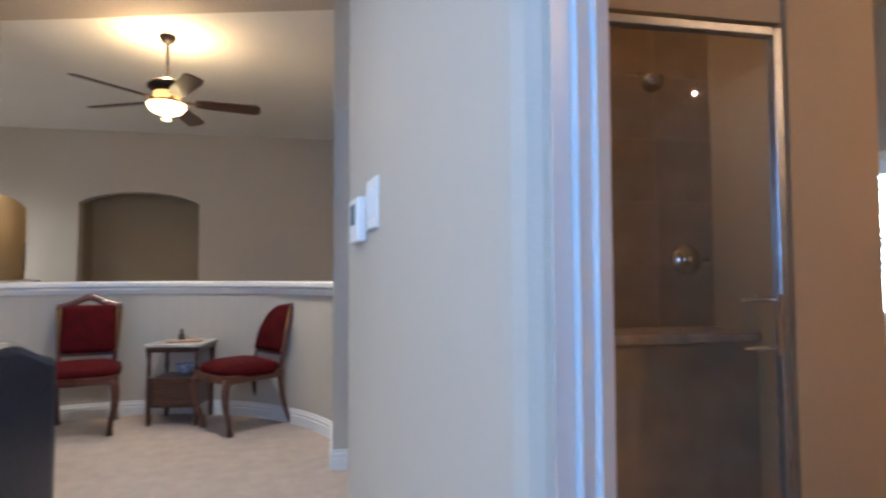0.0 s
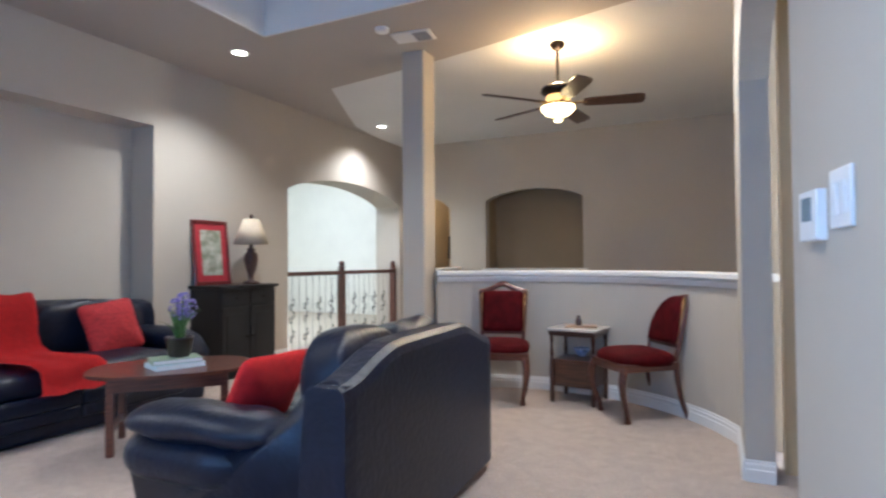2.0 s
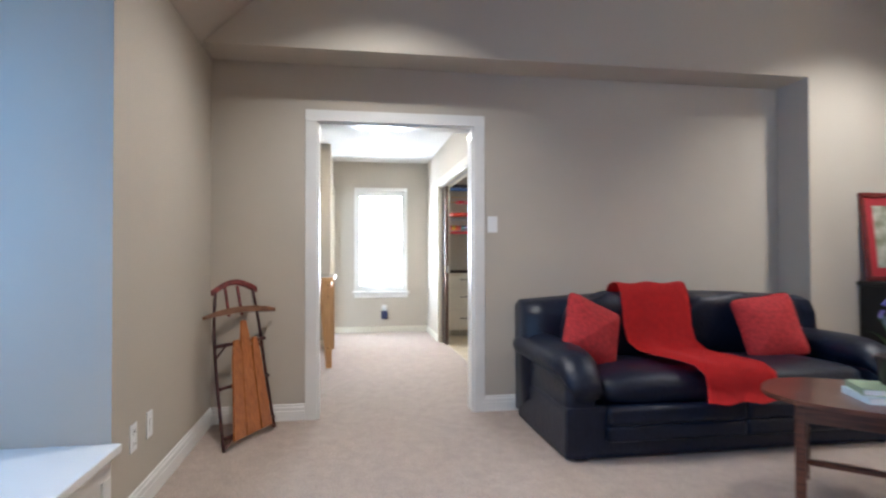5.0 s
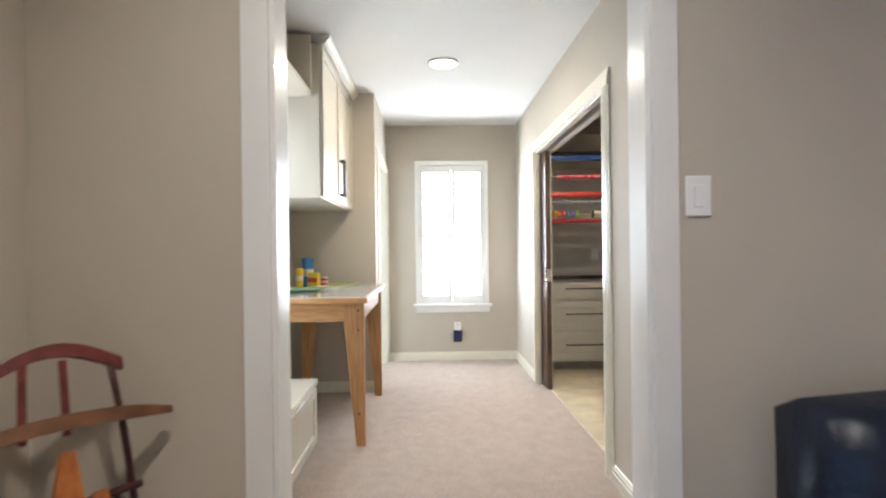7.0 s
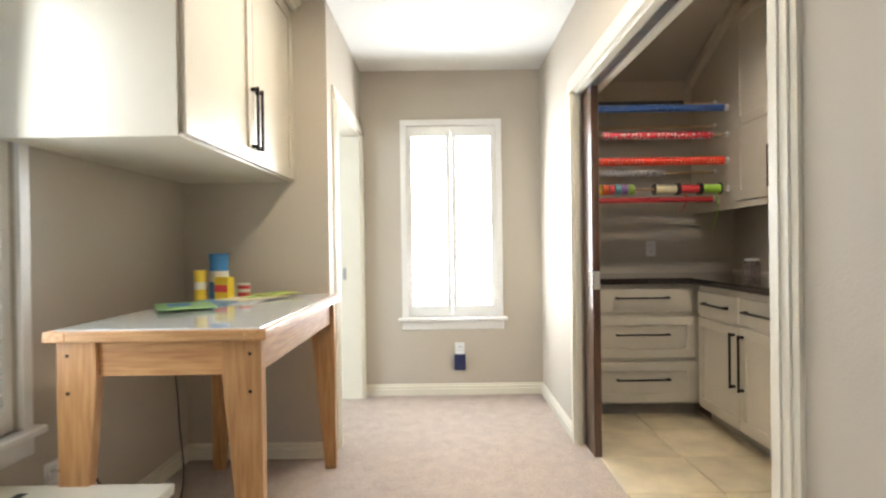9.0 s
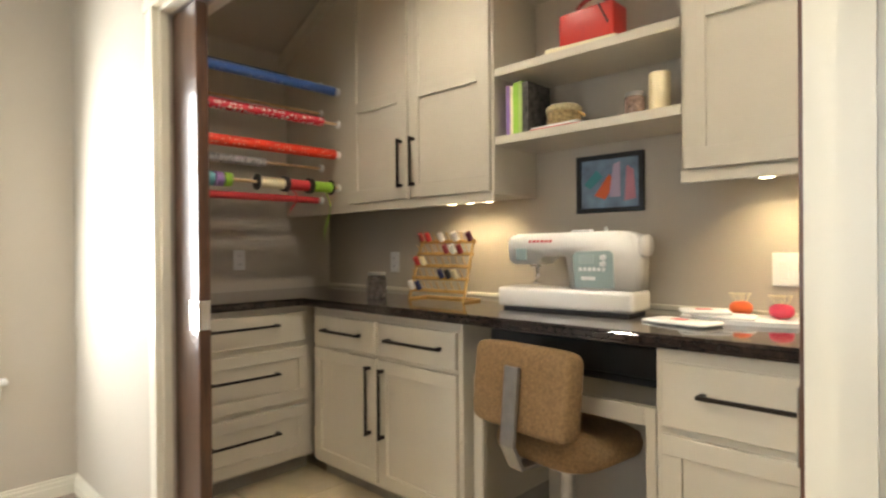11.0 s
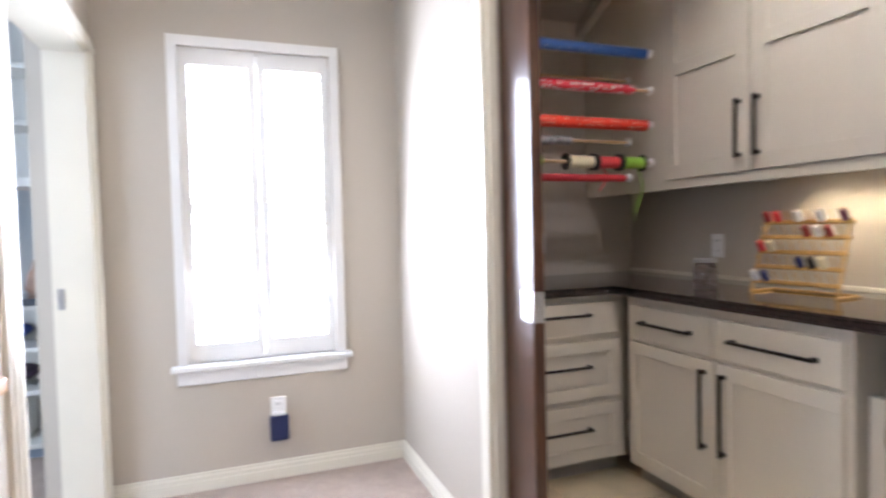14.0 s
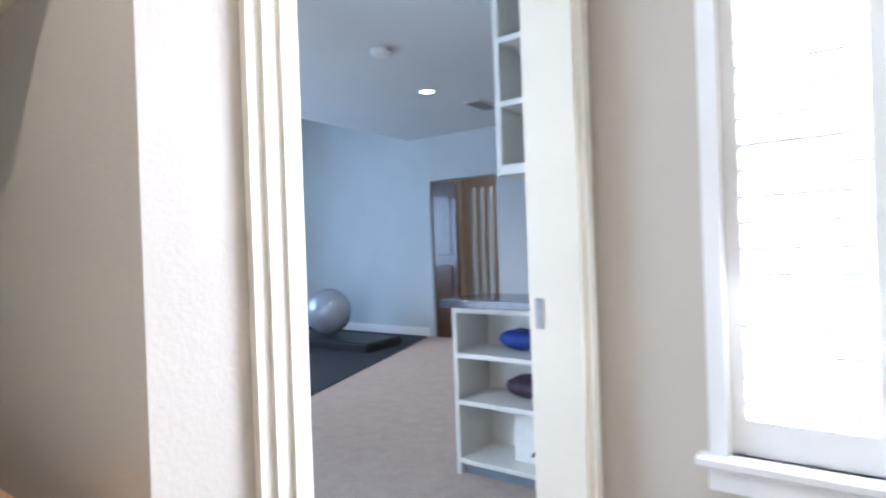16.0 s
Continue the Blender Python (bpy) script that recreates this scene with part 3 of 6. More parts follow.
def sofa(loc, rz, width, label, seats=2):
    """A leather sofa that faces local -y, its base in the middle of the back."""
    s = thing("sofa", loc, rz, label, "sofa")
    D, W = .98, width
    aw = .25
    bm = bmesh.new()
    box(bm, -W / 2 + .03, -D + .05, .012, W / 2 - .03, -.02, .30, .03, 2)
    part("base", bm, M_LEATHER, s)
    bm = bmesh.new()
    n = 14
    back = [[(-W / 2 + .02 + (W - .04) * i / n, y, z) for y, z in ((-.02, .06), (-.30, .2), (-.27, .72), (-.22, .80 + .05 * math.sin(math.pi * i / n)), (-.10, .83 + .05 * math.sin(math.pi * i / n)), (.0, .78 + .05 * math.sin(math.pi * i / n)))] for i in range(n + 1)]
    loft(bm, back)
    part("backrest_frame", bm, M_LEATHER, s, "", True)
    iw = (W - 2 * aw) / seats
    for i in range(seats):
        x = -W / 2 + aw + iw * (i + .5)
        bm = bmesh.new()
        puff(bm, iw + .01, .66, .22, 7, 3.2, 32, 12, pose(x, -.60, .37), .012, i)
        part("seat_cushion", bm, M_LEATHER, s, "", True)
        bm = bmesh.new()
        box(bm, x - iw / 2 + .003, -D + .004, .195, x + iw / 2 - .003, -D + .14, .30, .034, 4)
        part("front_roll", bm, M_LEATHER, s, "", True)
        bm = bmesh.new()
        box(bm, x - iw / 2 + .003, -D + .012, .105, x + iw / 2 - .003, -D + .14, .20, .028, 4)
        part("front_roll", bm, M_LEATHER, s, "", True)
        bm = bmesh.new()
        puff(bm, iw + .01, .22, .50, 6, 3, 40, 20, pose(x, -.225, .62, 10), .045, i + 5)
        part("back_cushion", bm, M_LEATHER, s, "", True)
    for sx in (-1, 1):
        bm = bmesh.new()
        x = sx * (W / 2 - aw / 2)
        box(bm, x - .085, -D + .06, .04, x + .085, -.05, .46, .05, 3)
        part("arm_panel", bm, M_LEATHER, s, "", True)
        bm = bmesh.new()
        rings = []
        for k in range(15):
            t = k / 14
            y = -D - .01 + t * (D - .05)
            r = .075 + .045 * math.sin(min(1, t * 3.2) * math.pi / 2)
            zz = .47 + .05 * math.sin(min(1, t * 2.2) * math.pi / 2) - (.07 * (1 - t * 7) if t < .14 else 0)
            rings.append([(x + 1.15 * r * math.cos(a), y, zz + .8 * r * math.sin(a)) for a in [2 * math.pi * q / 16 for q in range(16)]])
        loft(bm, rings)
        part("armrest", bm, M_LEATHER, s, "", True)
        for y in (-D + .12, -.10):
            bm = bmesh.new()
            box(bm, x - .04, y - .04, 0, x + .04, y + .04, .06, .006)
            part("foot", bm, M_BLACKCAB, s)
    return s


def loveseat(loc, rz, width, label):
    """A loveseat that faces local -y, its flat outside back in the plane y = 0."""
    s = thing("sofa", loc, rz, label, "sofa")
    W, D = width, 1.06

    def top(x):
        d = min(1, (W / 2 - abs(x)) / .42)
        return .745 + .105 * d * d * (3 - 2 * d)
    bm = bmesh.new()
    box(bm, -W / 2 + .05, -D + .08, .05, W / 2 - .05, -.06, .28, .03, 2)
    part("base", bm, M_LEATHER, s)
    bm = bmesh.new()
    n = 24
    rings = []
    for i in range(n + 1):
        x = -W / 2 + W * i / n
        z, e = top(x), .006 if i in (0, n) else 0
        rings.append([(x, -e, .05), (x, -e, z - .05), (x, -.012 - e, z - .018), (x, -.04, z - e), (x, -.13, z - e), (x, -.17, z - .03), (x, -.20, .3), (x, -.20, .05)])
    loft(bm, rings)
    part("backrest_frame", bm, M_LEATHER, s, "flat upholstered outside back")
    iw = (W - .52) / 2
    for k, x in enumerate((-iw / 2, iw / 2)):
        bm = bmesh.new()
        puff(bm, iw + .01, .72, .22, 7, 3.2, 32, 12, pose(x, -.66, .36), .014, k + 2)
        part("seat_cushion", bm, M_LEATHER, s, "", True)
        bm = bmesh.new()
        puff(bm, iw + .05, .26, .50, 6, 3, 36, 16, pose(x, -.27, .63, 10), .035, k + 9)
        part("back_cushion", bm, M_LEATHER, s, "", True)
    side = [(-.02, .05), (-.02, .74), (-.10, .755), (-.17, .73), (-.24, .63), (-.31, .53), (-.40, .475), (-.55, .455), (-D + .10, .45), (-D + .01, .43), (-D - .015, .38), (-D + .02, .32), (-D + .08, .28), (-D + .11, .05)]
    for sx in (-1, 1):
        bm = bmesh.new()
        x0, x1 = sx * (W / 2 - .17), sx * (W / 2 - .004)
        prism(bm, side, min(x0, x1), max(x0, x1), "x")
        bmesh.ops.bevel(bm, geom=[e for e in bm.edges if abs(e.verts[0].co.x - e.verts[1].co.x) < .001], offset=.022, segments=3, affect='EDGES')
        part("arm_panel", bm, M_LEATHER, s, "", True)
        bm = bmesh.new()
        rings = []
        for k in range(17):
            t = k / 16
            y = -D - .035 + t * (D - .30)
            r = .045 + .09 * math.sin(min(1, t * 4.5 + .05) * math.pi / 2) * (1 - .55 * max(0, t - .78) / .22)
            zz = .535 - (.03 * (1 - t * 6) if t < .17 else 0)
            rings.append([(sx * (W / 2 - .10) + 1.12 * r * math.cos(a) + .006 * math.sin(9 * t + 2 * a), y, zz + .55 * r * math.sin(a) + .006 * math.sin(14 * t + a)) for a in [2 * math.pi * q / 18 for q in range(18)]])
        loft(bm, rings)
        part("arm_pad", bm, M_LEATHER, s, "padded leather arm pillow", True)
        bm = bmesh.new()
        rings = []
        for k in range(15):
            t = k / 14
            y = -D - .025 + t * (D - .34)
            q = min(1, t * 5 + .1)
            e = (1 - (1 - q) ** 2) ** .5 * (1 - .8 * max(0, t - .7) / .3)
            rings.append([(sx * (W / 2 - .085) + .125 * e * math.cos(a), y, .395 + .11 * e * math.sin(a) + .05 * max(0, t - .6)) for a in [2 * math.pi * j / 18 for j in range(18)]])
        loft(bm, rings)
        part("arm_roll", bm, M_LEATHER, s, "rounded lower arm roll", True)
        for y in (-D + .18, -.10):
            bm = bmesh.new()
            box(bm, sx * (W / 2 - .10) - .03, y - .03, 0, sx * (W / 2 - .10) + .03, y + .03, .06, .006)
            part("foot", bm, M_BLACKCAB, s)
    return s


def cushion(m, size, material, label, thick=.17):
    bm = bmesh.new()
    puff(bm, size, size, thick, 9, 1.6, 40, 10, None, .01, size)
    for v in bm.verts:
        c = abs(v.co.x) * abs(v.co.y) / (size / 2) ** 2
        v.co.x *= 1 + .05 * c
        v.co.y *= 1 + .05 * c
    ob = part("throw_pillow", bm, material, None, "", True)
    ob.matrix_world = m
    return tagged(ob, label, "pillow")


sofa((-5.025, 2.90, .012), 90, 2.2, "black leather two-seat sofa with rolled arms against the wall")
loveseat((-1.25, 2.72, .012), -88, 1.47, "black leather loveseat with flat back and padded arms")
cushion(pose(-4.50, 2.16, .665, 66, 24, 98), .40, M_REDPIL, "red patterned throw pillow on the black sofa")
cushion(pose(-4.52, 3.42, .665, 70, -8, 86), .42, M_REDPIL, "red patterned throw pillow on the black sofa")
cushion(pose(-1.945, 2.37, .585, 62, -2, -90), .42, M_REDCLOTH, "bright red square pillow on the loveseat")
cushion(pose(-1.755, 3.02, .64, 66, -6, -92), .36, M_REDCLOTH, "bright red square pillow on the loveseat")
# throw blanket: over the sofa's back, down the cushion, across the seat
bm = bmesh.new()
prof = [(-5.04, .76), (-5.03, .86), (-4.97, .905), (-4.88, .925), (-4.80, .915), (-4.735, .86), (-4.685, .76), (-4.655, .66), (-4.62, .56), (-4.54, .515), (-4.40, .51), (-4.24, .51), (-4.10, .50), (-4.03, .455), (-4.005, .38), (-4.0, .30)]
rows = []
for i, (x, z) in enumerate(prof):
    t = i / (len(prof) - 1)
    k = min(1, max(0, (t - .5) / .35))
    y0, y1 = 2.50 - .07 * min(1, t / .5) + .16 * k, 3.03 - .12 * min(1, t / .5) + .12 * k
    rows.append([(x + .03 + .006 * math.sin(j * .9 + i * .7), y0 + (y1 - y0) * j / 16, z + .028 + .007 * math.sin(j * .8 + i * .5)) for j in range(17)])
vs = [[bm.verts.new(p) for p in r] for r in rows]
for a, b in zip(vs, vs[1:]):
    for j in range(16):
        bm.faces.new((a[j], a[j + 1], b[j + 1], b[j]))
bmesh.ops.solidify(bm, geom=bm.faces[:], thickness=.014)
tagged(part("throw_blanket", bm, M_REDCLOTH, None, "", True), "bright red throw blanket draped over the black sofa", "blanket")

# coffee table
ct = thing("coffee_table", (-3.34, 3.03, .012), 46, "mahogany oval coffee table with turned-in legs and stretcher", "table")
bm = bmesh.new()
prism(bm, [(.49 * math.copysign(abs(math.cos(a)) ** .75, math.cos(a)), .34 * math.copysign(abs(math.sin(a)) ** .75, math.sin(a))) for a in [2 * math.pi * i / 40 for i in range(40)]], .470, .492)
bmesh.ops.bevel(bm, geom=[e for e in bm.edges if abs(e.verts[0].co.z - e.verts[1].co.z) < 1e-4], offset=.006, segments=2, affect='EDGES')
part("tabletop", bm, M_MAHOG, ct)
bm = bmesh.new()
box(bm, -.34, -.22, .38, .34, .22, .468, .004)
part("apron", bm, M_MAHOG, ct)
for x in (-.32, .32):
    for y in (-.20, .20):
        bm = bmesh.new()
        box(bm, x - .022, y - .022, 0, x + .022, y + .022, .469, .004)
        part("leg", bm, M_MAHOG, ct)
    bm = bmesh.new()
    box(bm, x - .016, -.18, .13, x + .016, .18, .165, .003)
    part("stretcher", bm, M_MAHOG, ct)
bm = bmesh.new()
box(bm, -.306, -.016, .135, .306, .016, .16, .003)
part("stretcher", bm, M_MAHOG, ct)
# books and the potted hyacinth on it
for i, (w, d, h, z, r, c) in enumerate(((.30, .23, .03, .504, 70, (.62, .74, .76)), (.29, .21, .028, .535, 62, (.30, .40, .26)))):
    b = thing("book", (-3.30, 3.02, z), r, "large thin hardcover book lying on the coffee table", "book", "books on the coffee table")
    bm = bmesh.new()
    box(bm, -w / 2 + .004, -d / 2 + .004, .003, w / 2 - .002, d / 2 - .004, h - .003)
    part("pages", bm, M_PAPER, b)
    bm = bmesh.new()
    box(bm, -w / 2, -d / 2, 0, w / 2, d / 2, .003)
    box(bm, -w / 2, -d / 2, h - .003, w / 2, d / 2, h)
    box(bm, -w / 2 - .003, -d / 2, 0, -w / 2, d / 2, h)
    part("cover", bm, plain("book_cover_%d" % i, c), b)
pot = thing("potted_plant", (-3.30, 3.05, .563), 20, "lavender hyacinth with green leaves in a dark glazed pot", "plant")
bm = bmesh.new()
lathe(bm, [(.060, 0), (.068, .01), (.082, .11), (.088, .115), (.088, .13), (.078, .13), (.074, .10)], 22)
part("pot", bm, M_TERRA, pot, "dark glazed round pot", True)
bm = bmesh.new()
cyl(bm, 0, 0, .09, .115, .073)
part("soil", bm, plain("dark_soil", (.03, .02, .014), .95, .3, 60), pot)
random.seed(4)
for i in range(16):
    a, L, lean = i * 2.4, random.uniform(.16, .26), random.uniform(.03, .13)
    bm = bmesh.new()
    rings = []
    for k in range(7):
        t = k / 6
        w = .013 * math.sin(math.pi * min(1, .18 + t * .82)) + .002
        c = Vector((math.cos(a) * (.02 + lean * t ** 1.7), math.sin(a) * (.02 + lean * t ** 1.7), .11 + L * t - .05 * t ** 3))
        sd = Vector((-math.sin(a), math.cos(a), 0)) * w
        rings.append([c + sd, c + Vector((math.cos(a), math.sin(a), 0)) * .003, c - sd, c - Vector((math.cos(a), math.sin(a), 0)) * .002])
    loft(bm, rings)
    part("leaf", bm, M_LEAF, pot, "", True)
for i, (ax, ay, top) in enumerate(((-.03, .02, .36), (.035, -.015, .40), (.0, .045, .33), (.05, .04, .35))):
    bm = bmesh.new()
    rod(bm, (ax * .4, ay * .4, .11), (ax, ay, top), .005)
    part("stem", bm, M_LEAF, pot)
    bm = bmesh.new()
    for k in range(46):
        t = random.random()
        an, r = random.uniform(0, 6.3), .034 * math.sin(math.pi * (.15 + .75 * t)) + .008
        c = (ax + r * math.cos(an), ay + r * math.sin(an), top - .10 + .12 * t)
        vs = bmesh.ops.create_icosphere(bm, subdivisions=1, radius=random.uniform(.008, .013))["verts"]
        put(bm, Matrix.Translation(c) @ Matrix.Diagonal((1, 1, .6, 1)), vs)
    tagged(part("flower_head", bm, M_PETAL, pot, "lavender flower spike", True), kind="stuff")

# black cabinet with the lamp and the picture on it
cb = thing("cabinet", (-4.665, 4.86, .012), 90, "small black painted wooden cabinet with drawers and doors", "cabinet")
bm = bmesh.new()
box(bm, -.385, -.19, .06, .385, .21, .90, .004)
box(bm, -.37, -.17, .0, .37, .19, .06)
part("body", bm, M_BLACKCAB, cb)
bm = bmesh.new()
box(bm, -.41, -.22, .90, .41, .212, .935, .008, 2)
part("top", bm, M_BLACKCAB, cb)
for x0, x1 in ((-.37, -.01), (.01, .37)):
    for nm, z0, z1 in (("drawer", .74, .88), ("door", .10, .72)):
        bm = bmesh.new()
        box(bm, x0, -.206, z0, x1, -.19, z1, .004)
        if nm == "door":
            box(bm, x0 + .06, -.212, z0 + .07, x1 - .06, -.206, z1 - .07, .004)
        p = part(nm, bm, M_BLACKCAB, cb)
        bm = bmesh.new()
        kx = (x0 + x1) / 2 if nm == "drawer" else (x1 - .03 if x0 < 0 else x0 + .03)
        rod(bm, (kx, -.206, (z0 + z1) / 2), (kx, -.232, (z0 + z1) / 2), .009, .013)
        part("knob", bm, M_BRONZE, p, "dark metal knob")
tl = thing("table_lamp", (-4.62, 5.04, .947), 0, "table lamp with dark urn base and ivory shade on cabinet", "lamp")
bm = bmesh.new()
lathe(bm, [(.075, 0), (.075, .02), (.03, .035), (.022, .07), (.045, .14), (.062, .22), (.058, .28), (.03, .32), (.045, .335), (.018, .345), (.014, .42)], 20)
part("base", bm, M_WALNUT, tl, "", True)
bm = bmesh.new()
lathe(bm, [(.155, .38), (.07, .62), (.068, .62), (.152, .38)], 28)
part("shade", bm, M_SHADE, tl, "ivory bell lamp shade", True)
bm = bmesh.new()
lathe(bm, [(.008, .60), (.012, .63), (.018, .65), (.006, .67)], 10)
part("finial", bm, M_WALNUT, tl)
tl.scale = (1.2, 1.2, 1.12)
pf = thing("framed_picture", (-4.80, 4.70, .947), 90, "framed landscape print with red mat and mahogany frame leaning", "picture")
tilt = pose(0, 0, 0, -6)
bm = bmesh.new()
for a in ((-.23, -.015, 0, .23, .015, .035), (-.23, -.015, .635, .23, .015, .67), (-.23, -.015, .035, -.195, .015, .635), (.195, -.015, .035, .23, .015, .635)):
    box(bm, *a, .004, 1, tilt)
part("frame", bm, mat("red_mahogany", (.16, .02, .018), .3, 0, .2, 20, coat=.3), pf)
bm = bmesh.new()
box(bm, -.195, -.004, .035, .195, .006, .635, 0, 1, tilt)
part("mat_board", bm, plain("red_mat", (.42, .03, .04), .8), pf, "red mat board")
bm = bmesh.new()
box(bm, -.13, -.008, .10, .13, -.004, .57, 0, 1, tilt)
part("print", bm, mat("landscape_print", (.55, .53, .44), .7, 0, .1, 9, color2=(.16, .18, .10)), pf, "pale landscape print")

# victorian chairs


def chair(loc, rz):
    c = thing("side_chair", loc, rz, "carved mahogany side chair with crimson velvet seat and back", "chair", "velvet chairs in the sitting corner")
    bm = bmesh.new()
    prism(bm, [(-.25, -.26), (0, -.285), (.25, -.26), (.215, .2), (-.215, .2)], .365, .42)
    part("seat_frame", bm, M_MAHOG, c)
    bm = bmesh.new()
    puff(bm, .50, .47, .15, 4, 2.6, 28, 10, pose(0, -.03, .435))
    part("seat", bm, M_REDVELVET, c, "crimson velvet cushion seat", True)
    for sx in (-1, 1):
        bm = bmesh.new()
        rings = []
        for k in range(9):
            t = k / 8
            off = .03 * math.sin(t * math.pi * 1.5)
            r = .034 - .018 * t + (.010 if k == 8 else 0)
            rings.append([(sx * (.215 + off * .6) + r * math.cos(a), -.235 - off + r * math.sin(a), .40 - .40 * t) for a in [math.pi / 4 + math.pi / 4 * q for q in range(8)]])
        loft(bm, rings)
        part("leg", bm, M_MAHOG, c, "", True)
        bm = bmesh.new()
        rings = []
        for k in range(7):
            t = k / 6
            rings.append([(sx * .19 + .019 * math.cos(a), .19 + .10 * (1 - t) ** 2 + .0 + .02 * math.sin(a), .40 * t) for a in [math.pi / 4 * q for q in range(8)]])
        loft(bm, rings)
        part("leg", bm, M_MAHOG, c, "", True)
        bm = bmesh.new()
        rings = []
        for k in range(7):
            t = k / 6
            rings.append([(sx * (.175 + .03 * t) + .017 * math.cos(a), .19 + .11 * t + .017 * math.sin(a), .39 + .50 * t) for a in [math.pi / 4 * q for q in range(8)]])
        loft(bm, rings)
        part("back_post", bm, M_MAHOG, c, "", True)
    bm = bmesh.new()
    n = 16
    rings = []
    for i in range(n + 1):
        x = -.215 + .43 * i / n
        zc = .885 + .055 * math.cos(x / .215 * math.pi / 2) ** 2 + .02 * math.exp(-(x / .05) ** 2)
        rings.append([(x, .29 - .016, zc - .028), (x, .29 + .016, zc - .028), (x, .30 + .014, zc + .022), (x, .30 - .014, zc + .022)])
    loft(bm, rings)
    part("crest_rail", bm, M_MAHOG, c, "carved arched crest rail", True)
    bm = bmesh.new()
    box(bm, -.18, .205, .515, .18, .235, .55, .005)
    part("lower_rail", bm, M_MAHOG, c)
    bm = bmesh.new()
    puff(bm, .37, .37, .07, 14, 4, 40, 8, pose(0, .253, .715, 77))
    part("back_pad", bm, M_REDVELVET, c, "crimson velvet back pad", True)
    bm = bmesh.new()
    for x in (-.19, .19):
        rod(bm, (x, .205, .54), (x, .272, .88), .006, None, 6)
    rod(bm, (-.19, .21, .555), (.19, .21, .555), .006, None, 6)
    part("gimp_trim", bm, M_BRASS, c, "gold gimp edging", True)
    return c


chair((-1.78, 5.0, .012), 14)
chair((-.66, 4.93, .012), -52)

st = thing("side_table", (-1.16, 5.20, .012), -8, "small dark wooden side table with marble top and cupboard", "table")
bm = bmesh.new()
box(bm, -.21, -.19, .585, .21, .19, .605, .005, 2)
part("tabletop", bm, plain("cream_marble", (.62, .58, .52), .2, .2, 8), st, "cream marble top")
bm = bmesh.new()
box(bm, -.195, -.175, .545, .195, .175, .584, .004)
part("apron", bm, M_WALNUT, st)
for x in (-.175, .175):
    for y in (-.155, .155):
        bm = bmesh.new()
        lathe(bm, [(.016, 0), (.02, .05), (.018, .34), (.012, .36), (.018, .40), (.012, .46), (.018, .52), (.018, .546)], 10, x, y)
        part("leg", bm, M_WALNUT, st, "", True)
bm = bmesh.new()
box(bm, -.17, -.15, .13, .17, .15, .35, .004)
part("cupboard", bm, M_WALNUT, st)
bm = bmesh.new()
box(bm, -.15, -.158, .15, .15, -.15, .33, .003)
part("door", bm, M_WALNUT, st)
dish = thing("bowl", (-1.14, 5.22, .374), 0, "small blue and white porcelain bowl on the lower shelf", "bowl")
bm = bmesh.new()
lathe(bm, [(.03, 0), (.035, .008), (.065, .05), (.07, .07), (.065, .07), (.03, .015)], 18)
part("body", bm, plain("blue_white_porcelain", (.45, .55, .75), .2, .3, 30), dish, "", True)
orn = thing("trinket_tray", (-1.14, 5.20, .617), 12, "small tray with a dark figurine on the marble top", "tray")
bm = bmesh.new()
box(bm, -.13, -.08, 0, .13, .08, .018, .006, 2)
part("tray", bm, plain("tan_tray", (.35, .22, .13), .4), orn)
bm = bmesh.new()
lathe(bm, [(.03, .018), (.022, .03), (.028, .05), (.012, .075), (.016, .09), (.004, .10)], 12, -.02)
part("ornament", bm, M_WALNUT, orn, "", True)

# sled leaning in the corner, one runner standing out from the wall
sl = thing("sled", (-4.83, .06, .012), 0, "old wooden sled with dark red steel runners leaning upright", "sled")
FOOT_A, FOOT_B, TOP_A, TOP_B = Vector((.23, -.10, .002)), Vector((-.23, .125, .002)), Vector((-.10, -.245, .925)), Vector((-.29, -.01, .935))
OUT = (FOOT_B - FOOT_A).cross(TOP_A - FOOT_A).normalized()
if OUT.x < 0:
    OUT = -OUT


def on_sled(u, v, d=0.0):
    """A point of the sled: u across from one runner to the other, v up its length, d out of its plane."""
    return FOOT_A.lerp(FOOT_B, u).lerp(TOP_A.lerp(TOP_B, u), v) + OUT * d


M_RUN = mat("worn_dark_red_steel", (.07, .018, .017), .5, .3, .35, 20)
M_BUMP = mat("red_painted_steel", (.20, .03, .026), .5, .1, .35, 26)
for u0, u1, w0, w1, v1 in ((.12, .33, .26, .42, .64), (.36, .62, .45, .62, .76), (.65, .86, .65, .80, .64)):
    bm = bmesh.new()
    rings = []
    for k in range(7):
        t = k / 6
        a, b, v = u0 + (w0 - u0) * t, u1 + (w1 - u1) * t, .035 + (v1 - .035) * t
        if k == 6:
            a, b = a + (b - a) * .25, b - (b - a) * .25
        rings.append([on_sled(a, v, .02), on_sled(b, v, .02), on_sled(b, v, .036), on_sled(a, v, .036)])
    loft(bm, rings)
    part("slat", bm, M_SLED, sl)
for v, e in ((.07, .0), (.36, .0), (.62, .03)):
    bm = bmesh.new()
    rod(bm, on_sled(-e, v, .008), on_sled(1 + e, v, .008), .011, None, 8)
    part("crossbar", bm, M_RUN, sl)
bm = bmesh.new()
loft(bm, [[on_sled(u, v + h, d) for h, d in ((-.020 * k, .02), (.020 * k, .02), (.020 * k, .042), (-.020 * k, .042))] for u, v, k in [(-.28 + 1.56 * i / 12, .835 - .0008 * (i - 6) ** 2, 1 - .5 * (abs(i - 6) / 6) ** 4) for i in range(13)]])
part("steering_bar", bm, mat("worn_brown_wood", (.20, .085, .04), .45, 0, .25, 14), sl, "worn brown wooden steering bar")
